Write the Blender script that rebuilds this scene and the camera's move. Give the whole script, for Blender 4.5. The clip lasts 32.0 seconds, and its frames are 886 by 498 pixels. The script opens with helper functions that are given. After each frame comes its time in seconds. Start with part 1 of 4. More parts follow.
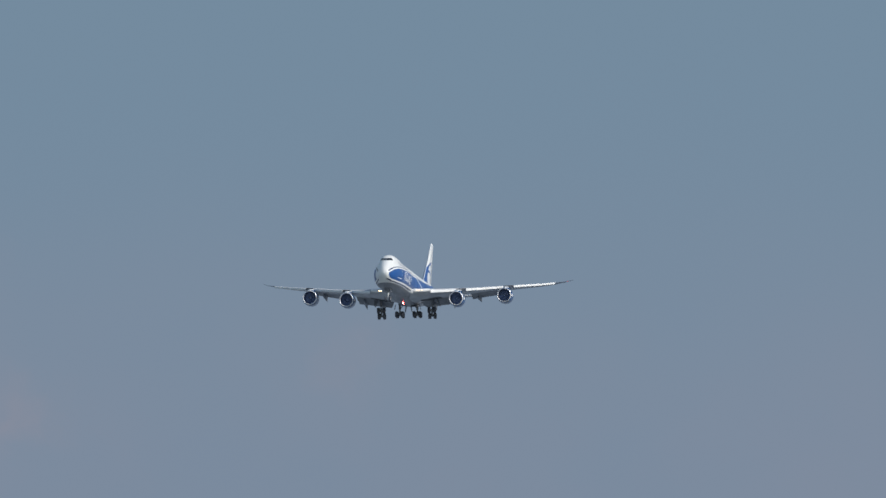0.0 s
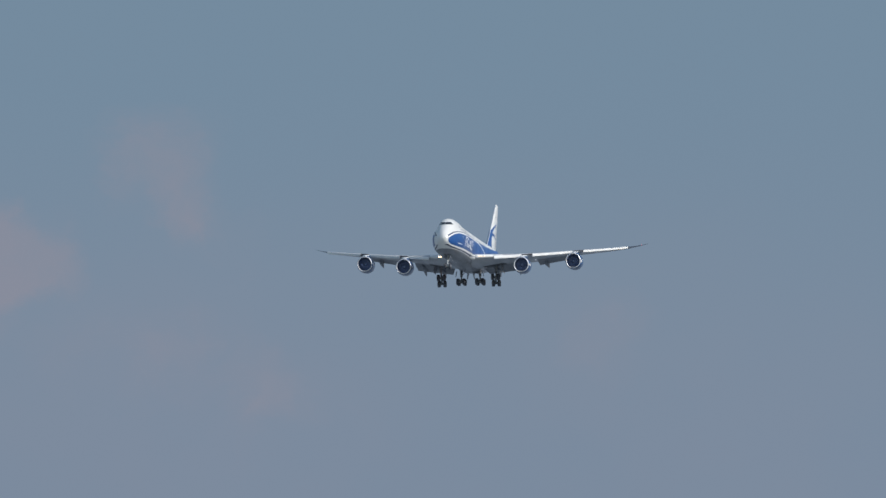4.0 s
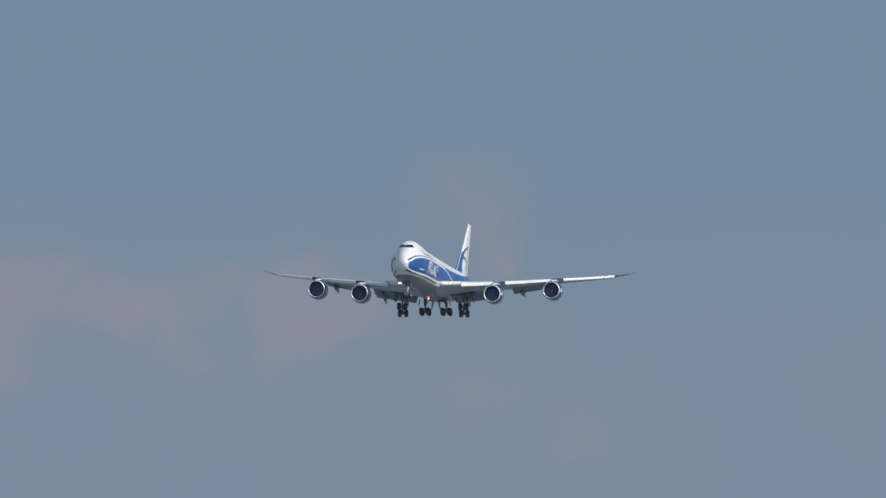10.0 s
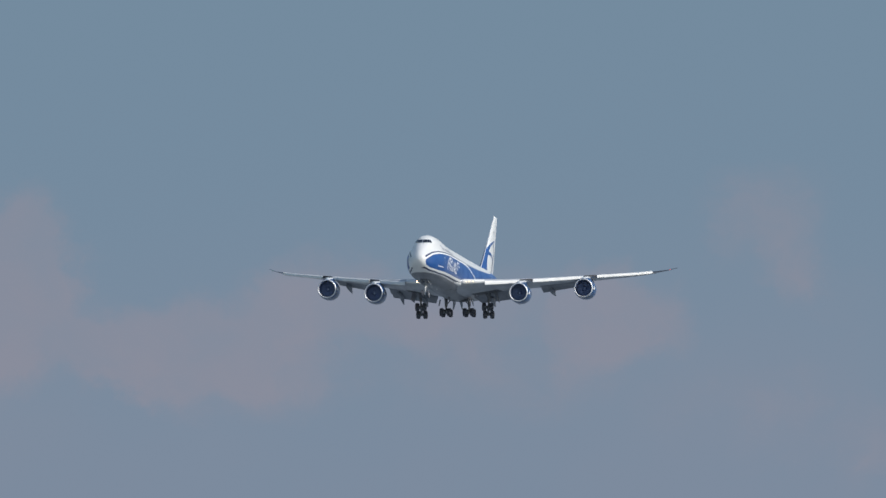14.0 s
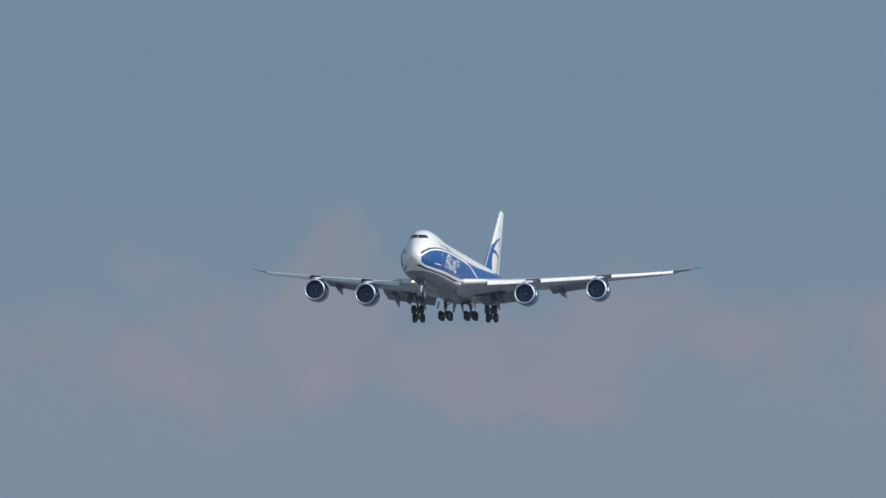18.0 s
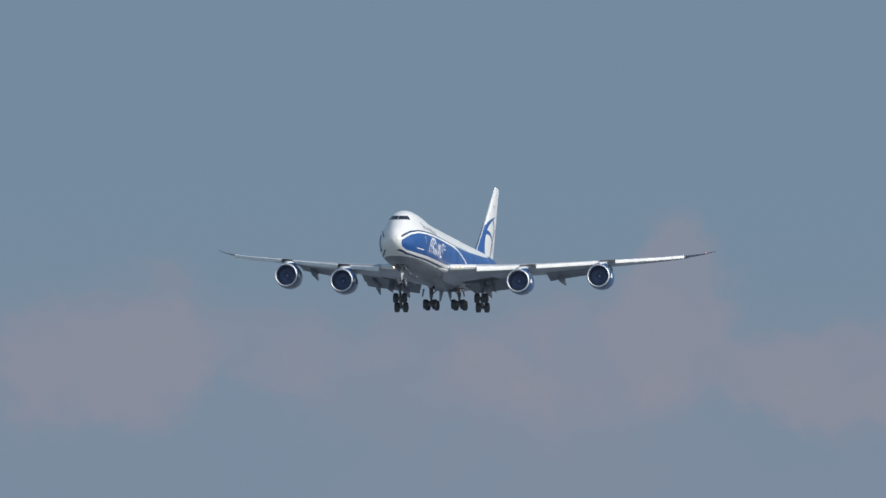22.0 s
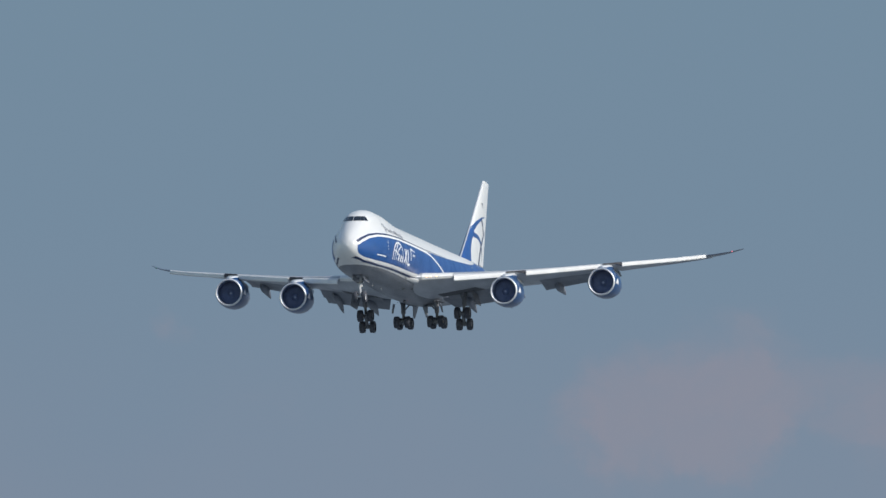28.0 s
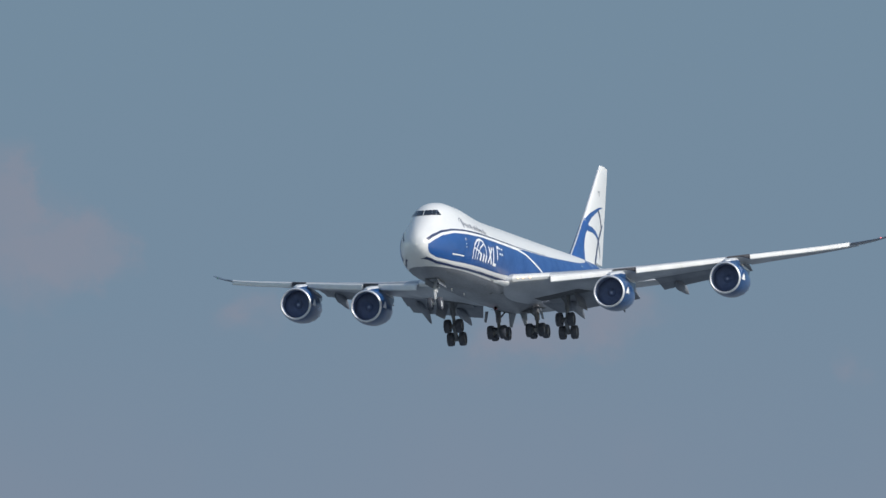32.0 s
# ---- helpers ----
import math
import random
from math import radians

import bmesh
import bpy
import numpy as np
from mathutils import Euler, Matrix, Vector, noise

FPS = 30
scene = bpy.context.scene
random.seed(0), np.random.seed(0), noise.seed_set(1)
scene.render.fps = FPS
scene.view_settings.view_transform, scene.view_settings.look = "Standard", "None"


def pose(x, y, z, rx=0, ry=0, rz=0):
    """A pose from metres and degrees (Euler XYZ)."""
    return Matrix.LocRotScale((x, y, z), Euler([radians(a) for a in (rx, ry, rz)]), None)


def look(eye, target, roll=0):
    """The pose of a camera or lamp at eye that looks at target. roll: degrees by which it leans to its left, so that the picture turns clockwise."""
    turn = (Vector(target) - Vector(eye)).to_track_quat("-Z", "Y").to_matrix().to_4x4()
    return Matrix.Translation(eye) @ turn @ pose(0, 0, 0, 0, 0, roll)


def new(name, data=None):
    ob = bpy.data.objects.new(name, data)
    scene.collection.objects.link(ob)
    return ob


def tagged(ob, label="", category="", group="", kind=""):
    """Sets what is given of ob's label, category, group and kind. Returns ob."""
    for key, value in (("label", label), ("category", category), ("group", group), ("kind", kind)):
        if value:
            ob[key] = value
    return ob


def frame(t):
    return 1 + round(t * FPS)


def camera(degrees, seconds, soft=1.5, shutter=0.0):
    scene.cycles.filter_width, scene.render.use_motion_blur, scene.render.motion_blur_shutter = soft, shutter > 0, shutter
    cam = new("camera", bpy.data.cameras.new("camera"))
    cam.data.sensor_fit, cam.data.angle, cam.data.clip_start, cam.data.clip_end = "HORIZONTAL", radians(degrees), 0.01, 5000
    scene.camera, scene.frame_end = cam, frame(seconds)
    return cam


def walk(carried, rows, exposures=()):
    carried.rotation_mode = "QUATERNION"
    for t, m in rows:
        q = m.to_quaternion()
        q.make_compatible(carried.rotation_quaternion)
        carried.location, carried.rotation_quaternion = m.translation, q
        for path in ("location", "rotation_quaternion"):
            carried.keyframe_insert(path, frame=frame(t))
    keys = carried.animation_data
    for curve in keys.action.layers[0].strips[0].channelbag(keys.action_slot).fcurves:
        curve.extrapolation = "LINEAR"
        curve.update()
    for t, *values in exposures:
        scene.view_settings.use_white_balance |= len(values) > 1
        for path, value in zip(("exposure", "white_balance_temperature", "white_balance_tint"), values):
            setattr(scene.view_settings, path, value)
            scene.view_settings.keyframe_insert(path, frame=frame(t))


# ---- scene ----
FOV = 2.5373
SECONDS = 32.0

# ---- camera: a spotter on the ground who pans after the airliner ----
cam = camera(FOV, SECONDS, soft=1.5)


def aim(up, side):
    """The standing camera, tilted up and turned to its right by these degrees."""
    return pose(0, 0, 1.7, 90 + up, 0, -side)


walk(cam, [
    (0.0, aim(3.5413, 0.0933)), (0.5, aim(3.5190, -0.0717)), (1.0, aim(3.4638, -0.2031)), (1.5, aim(3.4487, -0.2855)), (2.0, aim(3.4576, -0.3646)),
    (2.5, aim(3.4547, -0.5352)), (3.0, aim(3.4547, -0.6018)), (3.5, aim(3.4687, -0.6345)), (4.0, aim(3.4714, -0.6295)), (4.5, aim(3.4865, -0.6037)),
    (6.5, aim(3.5338, -0.8327)), (7.0, aim(3.5383, -0.9652)), (7.5, aim(3.5503, -1.0531)), (8.0, aim(3.5604, -1.1060)), (8.5, aim(3.5888, -1.2217)),
    (9.0, aim(3.6082, -1.3702)), (9.5, aim(3.6048, -1.4535)), (10.0, aim(3.6003, -1.5261)), (10.5, aim(3.6055, -1.6399)),
    (11.0, aim(3.6094, -1.7371)), (11.5, aim(3.6106, -1.8653)), (12.0, aim(3.6164, -1.9504)), (12.5, aim(3.6170, -2.0009)),
    (13.0, aim(3.6124, -2.1401)), (13.5, aim(3.6241, -2.2562)), (15.5, aim(3.6557, -2.6909)), (16.0, aim(3.6373, -2.7513)),
    (16.5, aim(3.6528, -2.8876)), (17.0, aim(3.6579, -3.0215)), (17.5, aim(3.6674, -3.1474)), (18.0, aim(3.6891, -3.2720)),
    (18.5, aim(3.6896, -3.4089)), (19.0, aim(3.6881, -3.5784)), (19.5, aim(3.6940, -3.7957)), (20.0, aim(3.6926, -3.8709)),
    (20.5, aim(3.6886, -3.8961)), (21.0, aim(3.7005, -3.9540)), (21.5, aim(3.7058, -4.0877)), (22.0, aim(3.7067, -4.2453)),
    (22.5, aim(3.7028, -4.3326)), (23.0, aim(3.7165, -4.4993)), (23.5, aim(3.7339, -4.6723)), (24.0, aim(3.7407, -4.7577)),
    (24.5, aim(3.7443, -4.7783)), (25.0, aim(3.7752, -4.9692)), (25.5, aim(3.8026, -5.0824)), (26.0, aim(3.8133, -5.2835)),
    (26.5, aim(3.8319, -5.4917)), (28.5, aim(3.8669, -6.1259)), (29.0, aim(3.8818, -6.4118)), (29.5, aim(3.9004, -6.6541)),
    (30.0, aim(3.9283, -6.8082)), (30.5, aim(3.9656, -6.9936)), (31.0, aim(3.9719, -7.2766)), (31.5, aim(3.9956, -7.5603)),
    (32.0, aim(3.9789, -7.8689)),
])

# ---- world, sun, exposure ----
SUN_UP, SUN_SIDE = 36.0, 107.0      # degrees above the horizon; from +Y towards +X
world = bpy.data.worlds.new("sky")
scene.world = world
world.use_nodes = True
wt = world.node_tree
sky = wt.nodes.new("ShaderNodeTexSky")
sky.sky_type, sky.sun_disc = "NISHITA", False
sky.sun_elevation, sky.sun_rotation = radians(SUN_UP), radians(SUN_SIDE)
sky.air_density, sky.dust_density, sky.ozone_density = 1.4, 0.8, 2.0
wt.links.new(sky.outputs[0], wt.nodes["Background"].inputs[0])
wt.nodes["Background"].inputs[1].default_value = 0.11

sun = new("sun", bpy.data.lights.new("sun", "SUN"))
sun.data.energy, sun.data.angle, sun.data.color = 3.3, radians(0.53), (1.0, 0.968, 0.92)
to_sun = Vector((math.sin(radians(SUN_SIDE)) * math.cos(radians(SUN_UP)),
                 math.cos(radians(SUN_SIDE)) * math.cos(radians(SUN_UP)), math.sin(radians(SUN_UP))))
sun.matrix_world = look(to_sun * 300, (0, 0, 0))
scene.view_settings.exposure = 0.0


# ---- materials ----
def material(name):
    m = bpy.data.materials.new(name)
    m.use_nodes = True
    t = m.node_tree
    return m, t, t.nodes["Principled BSDF"]


def paint(name, rgb, rough=0.3, metal=0.0, coat=0.0, grime=0.12, size=0.35, streak=(1, 1, 1), bump=0.0):
    """A worn surface: broad stains and fine grain vary its colour and its gloss."""
    m, t, b = material(name)
    where = t.nodes.new("ShaderNodeTexCoord")
    mp = t.nodes.new("ShaderNodeMapping")
    mp.inputs["Scale"].default_value = streak
    t.links.new(where.outputs["Object"], mp.inputs[0])
    broad, fine = t.nodes.new("ShaderNodeTexNoise"), t.nodes.new("ShaderNodeTexNoise")
    broad.inputs["Scale"].default_value, broad.inputs["Detail"].default_value = size, 5
    fine.inputs["Scale"].default_value, fine.inputs["Detail"].default_value = size * 14, 3
    both = t.nodes.new("ShaderNodeMath")
    both.operation = "MULTIPLY_ADD"
    both.inputs[1].default_value = 0.35
    for n in (broad, fine):
        t.links.new(mp.outputs[0], n.inputs["Vector"])
    t.links.new(fine.outputs["Fac"], both.inputs[0])
    t.links.new(broad.outputs["Fac"], both.inputs[2])
    ramp = t.nodes.new("ShaderNodeMapRange")
    ramp.inputs[1].default_value, ramp.inputs[2].default_value = 0.42, 0.95
    t.links.new(both.outputs[0], ramp.inputs[0])
    mix = t.nodes.new("ShaderNodeMix")
    mix.data_type = "RGBA"
    mix.inputs[6].default_value = (*rgb, 1)
    mix.inputs[7].default_value = (*[c * (1 - grime * 2) for c in rgb], 1)
    t.links.new(ramp.outputs[0], mix.inputs[0])
    t.links.new(mix.outputs[2], b.inputs["Base Color"])
    gloss = t.nodes.new("ShaderNodeMapRange")
    gloss.inputs[3].default_value, gloss.inputs[4].default_value = rough, min(1, rough + 0.2)
    t.links.new(ramp.outputs[0], gloss.inputs[0])
    t.links.new(gloss.outputs[0], b.inputs["Roughness"])
    b.inputs["Metallic"].default_value = metal
    b.inputs["Coat Weight"].default_value = coat
    b.inputs["Coat Roughness"].default_value = 0.12
    if bump:
        bp = t.nodes.new("ShaderNodeBump")
        bp.inputs["Strength"].default_value, bp.inputs["Distance"].default_value = bump, 0.02
        t.links.new(fine.outputs["Fac"], bp.inputs["Height"])
        t.links.new(bp.outputs[0], b.inputs["Normal"])
    return m


def lamp_glass(name, rgb, power):
    m, t, b = material(name)
    b.inputs["Base Color"].default_value = (*rgb, 1)
    b.inputs["Emission Color"].default_value = (*rgb, 1)
    b.inputs["Emission Strength"].default_value = power
    return m


WHITE = paint("white_paint", (0.80, 0.80, 0.79), 0.28, coat=0.5, grime=0.04, streak=(0.25, 1, 1))
BELLY = paint("grey_paint", (0.25, 0.267, 0.303), 0.42, coat=0.15, grime=0.22, size=0.5, streak=(0.22, 1, 1))
FLAP = paint("flap_grey", (0.215, 0.236, 0.278), 0.42, coat=0.1, grime=0.16, size=0.8, streak=(0.3, 1, 1))
WING = paint("wing_grey", (0.43, 0.455, 0.50), 0.38, coat=0.2, grime=0.14, size=0.6, streak=(0.3, 1, 1))
BLUE = paint("blue_paint", (0.010, 0.081, 0.29), 0.34, coat=0.25, grime=0.10, size=0.5)
NAVY = paint("dark_blue_paint", (0.010, 0.024, 0.095), 0.28, coat=0.5, grime=0.05)
TIP = paint("tip_blue_grey", (0.085, 0.108, 0.155), 0.35, coat=0.3, grime=0.08)
COWL = paint("cowl_blue", (0.007, 0.064, 0.205), 0.24, coat=0.5, grime=0.12)
MARK = paint("white_marking", (0.80, 0.80, 0.80), 0.3, grime=0.03)
SCRIPT = paint("grey_lettering", (0.25, 0.265, 0.31), 0.4, grime=0.03)
LIP = paint("bare_aluminium", (0.84, 0.84, 0.85), 0.34, metal=0.5, grime=0.05, size=1.0)
SLAT = paint("leading_edge_metal", (0.75, 0.75, 0.74), 0.40, metal=0.0, grime=0.06, size=0.8)
LINER = paint("inlet_liner", (0.22, 0.28, 0.43), 0.55, grime=0.1, size=2.0)
FANBACK = paint("fan_case", (0.13, 0.16, 0.27), 0.85, grime=0.08, size=3.0)
SPINNER = paint("spinner_grey", (0.29, 0.33, 0.43), 0.5, grime=0.1, size=2.0)
BLADE = paint("fan_composite", (0.13, 0.165, 0.275), 0.85, grime=0.1, size=3.0)
GEARWHITE = paint("gear_paint", (0.66, 0.67, 0.68), 0.3, coat=0.4, grime=0.12, size=2.0)
STEEL = paint("gear_steel", (0.25, 0.26, 0.28), 0.4, metal=0.35, grime=0.15, size=2.0)
TITAN = paint("hot_titanium", (0.30, 0.27, 0.24), 0.4, metal=0.8, grime=0.15, size=2.0)
# near-black that stands in for shadow in the leading-edge gaps
GAP_SHADE = paint("gap_shade", (0.07, 0.072, 0.085), 0.7, grime=0.15, size=3.0)
# black rubber, lifted and blued: some distance haze is in the colour
TYRE = paint("hazed_tyre_rubber", (0.085, 0.093, 0.118), 0.75, grime=0.2, size=4.0, bump=0.3)
GLASS = paint("windscreen_glass", (0.015, 0.018, 0.022), 0.08, coat=1.0, grime=0.02)
# dark grey that puts the shade of a recess into flat pieces
RECESS_SHADE = paint("recess_shade", (0.12, 0.127, 0.14), 0.7, grime=0.2, size=1.5)
SIDE_LAMP = lamp_glass("turnoff_lamp", (1.0, 0.64, 0.34), 2.5)
LANDING = lamp_glass("landing_lamp", (1.0, 0.68, 0.38), 8)
NAV_RED = lamp_glass("red_tip_lamp", (0.75, 0.16, 0.20), 0.8)
NAV_GREEN = paint("green_tip_lens", (0.02, 0.16, 0.09), 0.15, coat=0.8, grime=0.03)
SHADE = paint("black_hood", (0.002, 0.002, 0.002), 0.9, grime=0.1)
SHADE.node_tree.nodes["Principled BSDF"].inputs["Specular IOR Level"].default_value = 0.05
STROBE = lamp_glass("beacon_lamp", (1.0, 0.06, 0.055), 80)


def ground_material():
    m, t, b = material("haze_tinted_ground")
    where = t.nodes.new("ShaderNodeTexCoord")
    a, c = t.nodes.new("ShaderNodeTexNoise"), t.nodes.new("ShaderNodeTexNoise")
    a.inputs["Scale"].default_value, a.inputs["Detail"].default_value = 0.004, 6
    c.inputs["Scale"].default_value, c.inputs["Detail"].default_value = 0.6, 4
    for n in (a, c):
        t.links.new(where.outputs["Object"], n.inputs["Vector"])
    r1, r2 = t.nodes.new("ShaderNodeValToRGB"), t.nodes.new("ShaderNodeMix")
    # blue-grey with haze put into the colour; its bounce lifts the aircraft's undersides
    r1.color_ramp.elements[0].color = (0.135, 0.160, 0.182, 1)
    r1.color_ramp.elements[1].color = (0.180, 0.210, 0.236, 1)
    r1.color_ramp.elements[0].position, r1.color_ramp.elements[1].position = 0.38, 0.62
    r2.data_type, r2.blend_type = "RGBA", "OVERLAY"
    r2.inputs[0].default_value = 0.5
    t.links.new(a.outputs["Fac"], r1.inputs[0])
    t.links.new(r1.outputs[0], r2.inputs[6])
    t.links.new(c.outputs["Fac"], r2.inputs[7])
    t.links.new(r2.outputs[2], b.inputs["Base Color"])
    b.inputs["Roughness"].default_value = 0.95
    return m


# ---- mesh helpers ----
def part(name, bm, mat, parent, label="", smooth=True):
    """Links a bmesh as one mesh object under a thing or a part; takes one material or several."""
    me = bpy.data.meshes.new(name)
    bmesh.ops.recalc_face_normals(bm, faces=bm.faces)
    bm.to_mesh(me)
    bm.free()
    for m in (mat if isinstance(mat, (list, tuple)) else [mat]):
        me.materials.append(m)
    if smooth:
        me.shade_smooth()
        me.set_sharp_from_angle(angle=radians(38))
    ob = new(name, me)
    ob.parent = parent
    if label:
        tagged(ob, label)
    return ob


def loft(bm, rings, closed=True, cap=True, slot=0):
    """Skins a row of rings of equal count. A ring's points run round the form."""
    vs = [[bm.verts.new(p) for p in r] for r in rings]
    n = len(vs[0])
    for a, b in zip(vs, vs[1:]):
        for i in range(n if closed else n - 1):
            j = (i + 1) % n
            bm.faces.new((a[i], a[j], b[j], b[i])).material_index = slot
    if cap and closed:
        for r in (vs[0], vs[-1]):
            bm.faces.new(r).material_index = slot
    return bm


def spun(bm, profile, centre, axis="x", n=40, slot=0):
    """A form of revolution: profile of (along, radius) about an axis through centre."""
    cx, cy, cz = centre
    rings = []
    for s, r in profile:
        ring = []
        for i in range(n):
            u, v = r * math.cos(2 * math.pi * i / n), r * math.sin(2 * math.pi * i / n)
            ring.append({"x": (cx + s, cy + u, cz + v), "y": (cx + u, cy + s, cz + v), "z": (cx + u, cy + v, cz + s)}[axis])
        rings.append(ring)
    return loft(bm, rings, cap=False, slot=slot)


def rod(bm, a, b, ra, rb=None, n=12, slot=0):
    """A round bar from a to b."""
    a, b = Vector(a), Vector(b)
    q = (b - a).to_track_quat("Z", "Y")
    rings = []
    for p, r in ((a, ra), (b, ra if rb is None else rb)):
        rings.append([p + q @ Vector((r * math.cos(2 * math.pi * i / n), r * math.sin(2 * math.pi * i / n), 0)) for i in range(n)])
    return loft(bm, rings, slot=slot)


def plate(bm, corners, thick, way, slot=0):
    """A flat panel: its outline pushed by thick along way."""
    way = Vector(way).normalized() * thick
    a = [Vector(c) for c in corners]
    return loft(bm, [a, [c + way for c in a]], slot=slot)


def at(aft, port, up):
    """Airliner space, from metres behind the nose tip, to port of the middle and above the wheels' ground."""
    return Vector((40.0 - aft, port, up - 4.0))


def curve(xs, ys):
    """A smooth line through given stations (monotone cubic)."""
    xs, ys = np.array(xs, float), np.array(ys, float)
    h, d = np.diff(xs), np.diff(ys) / np.diff(xs)
    m = np.zeros(len(xs))
    for i in range(1, len(xs) - 1):
        if d[i - 1] * d[i] > 0:
            w1, w2 = 2 * h[i] + h[i - 1], h[i] + 2 * h[i - 1]
            m[i] = (w1 + w2) / (w1 / d[i - 1] + w2 / d[i])
    m[0], m[-1] = d[0], d[-1]

    def f(x):
        x = min(max(x, xs[0]), xs[-1])
        i = min(max(int(np.searchsorted(xs, x)) - 1, 0), len(h) - 1)
        s = (x - xs[i]) / h[i]
        return ((2 * s**3 - 3 * s**2 + 1) * ys[i] + (s**3 - 2 * s**2 + s) * h[i] * m[i]
                + (-2 * s**3 + 3 * s**2) * ys[i + 1] + (s**3 - s**2) * h[i] * m[i + 1])
    return f


# ---- the setting: sky and ground ----
def cloud_sky():
    """Hazy sky with thin, faintly pink summer clouds, as light that comes from far behind everything."""
    m = bpy.data.materials.new("hazy_sky")
    m.use_nodes = True
    t = m.node_tree
    t.nodes.clear()
    nn, ln = t.nodes.new, t.links.new

    def calc(op, a, b, c=None):
        n = nn("ShaderNodeMath")
        n.operation = op
        for i, v in enumerate((a, b, c)):
            if v is None:
                continue
            if isinstance(v, (int, float)):
                n.inputs[i].default_value = v
            else:
                ln(v, n.inputs[i])
        return n.outputs[0]

    uv = nn("ShaderNodeTexCoord").outputs["UV"]      # degrees to the right and up
    warp = nn("ShaderNodeTexNoise")
    warp.inputs["Scale"].default_value, warp.inputs["Detail"].default_value = 3.4, 6.0
    warp.inputs["Roughness"].default_value = 0.62
    ln(uv, warp.inputs["Vector"])
    off = nn("ShaderNodeVectorMath")
    off.operation = "MULTIPLY_ADD"
    off.inputs[1].default_value, off.inputs[2].default_value = (0.42, 0.28, 0), (-0.21, -0.14, 0)
    ln(warp.outputs["Color"], off.inputs[0])
    bent = nn("ShaderNodeVectorMath")
    ln(uv, bent.inputs[0])
    ln(off.outputs[0], bent.inputs[1])
    total = [None]

    def puff(side, up, wide, high, weight):
        mp = nn("ShaderNodeMapping")
        mp.inputs["Scale"].default_value = (1 / wide, 1 / high, 0)
        mp.inputs["Location"].default_value = (-side / wide, -up / high, 0)
        ln(bent.outputs[0], mp.inputs[0])
        g = nn("ShaderNodeTexGradient")
        g.gradient_type = "SPHERICAL"
        ln(mp.outputs[0], g.inputs[0])
        total[0] = calc("MULTIPLY_ADD", g.outputs["Fac"], weight, total[0] if total[0] else 0.0)

    puff(-1.44, 3.70, 0.24, 0.24, 0.85)
    puff(-1.31, 3.56, 0.21, 0.15, 0.60)
    puff(-1.80, 3.45, 0.24, 0.16, 0.70)
    puff(-1.50, 3.21, 0.62, 0.45, 0.22)
    puff(-1.15, 3.01, 0.49, 0.26, 0.14)
    puff(-0.10, 3.14, 0.32, 0.36, 0.12)
    puff(-0.12, 3.22, 0.23, 0.13, 0.25)
    puff(-1.08, 3.03, 0.26, 0.19, 0.25)
    puff(-2.48, 3.48, 0.44, 0.16, 0.60)
    puff(-1.93, 3.44, 0.18, 0.18, 0.55)
    puff(-2.15, 3.32, 0.62, 0.32, 0.35)
    puff(-1.23, 3.12, 0.42, 0.23, 0.14)
    puff(-0.21, 3.29, 0.26, 0.24, 0.25)
    puff(-2.91, 3.25, 0.36, 0.19, 0.50)
    puff(-1.97, 3.38, 0.18, 0.15, 0.35)
    puff(-2.81, 3.51, 0.29, 0.15, 0.60)
    puff(-3.22, 3.31, 0.29, 0.16, 0.55)
    puff(-2.44, 3.32, 0.68, 0.26, 0.30)
    puff(-3.57, 3.52, 0.23, 0.31, 1.10)
    puff(-3.64, 3.37, 0.42, 0.26, 0.30)
    puff(-3.05, 3.33, 0.44, 0.21, 0.70)
    puff(-1.98, 3.49, 0.21, 0.18, 0.50)
    puff(-2.24, 3.58, 0.24, 0.11, 0.35)
    puff(-2.73, 3.46, 0.37, 0.18, 0.30)
    puff(-3.20, 3.36, 0.29, 0.18, 0.55)
    puff(-3.89, 3.52, 0.23, 0.13, 0.35)
    puff(-2.68, 3.52, 0.29, 0.15, 0.35)
    puff(-4.06, 3.30, 0.62, 0.24, 0.35)
    puff(-5.05, 3.37, 0.23, 0.19, 0.60)
    puff(-4.68, 3.32, 0.16, 0.11, 0.40)
    puff(-3.12, 3.37, 0.40, 0.19, 0.50)
    puff(-4.14, 3.44, 0.52, 0.23, 0.45)
    puff(-5.21, 3.37, 0.44, 0.24, 0.80)
    puff(-5.47, 3.19, 0.24, 0.19, 0.30)
    puff(-4.71, 3.43, 0.21, 0.18, 0.45)
    puff(-3.56, 3.73, 0.20, 0.16, 0.75)
    puff(-3.55, 3.47, 0.24, 0.19, 0.35)
    puff(-4.28, 3.26, 0.78, 0.29, 0.35)
    puff(-3.18, 3.38, 0.29, 0.21, 0.30)
    puff(-5.18, 3.43, 0.52, 0.26, 0.75)
    puff(-4.69, 3.49, 0.42, 0.18, 0.25)
    puff(-5.00, 3.63, 0.26, 0.11, 0.40)
    puff(-5.29, 3.35, 0.39, 0.18, 0.35)
    puff(-7.61, 3.74, 0.24, 0.12, 0.70)
    puff(-7.40, 3.76, 0.15, 0.12, 0.60)
    puff(-7.77, 3.65, 0.26, 0.09, 0.35)
    puff(-6.47, 3.43, 0.24, 0.13, 0.20)
    puff(-6.59, 3.59, 0.18, 0.08, 0.20)
    puff(-8.43, 3.79, 0.11, 0.11, 0.40)
    puff(-6.66, 3.65, 0.10, 0.07, 0.30)
    puff(-7.69, 3.72, 0.15, 0.07, 0.30)
    puff(-7.28, 3.42, 0.19, 0.11, 0.15)
    puff(-3.57, 3.55, 0.46, 0.34, 0.35)
    puff(-7.45, 3.70, 0.27, 0.10, 0.55)
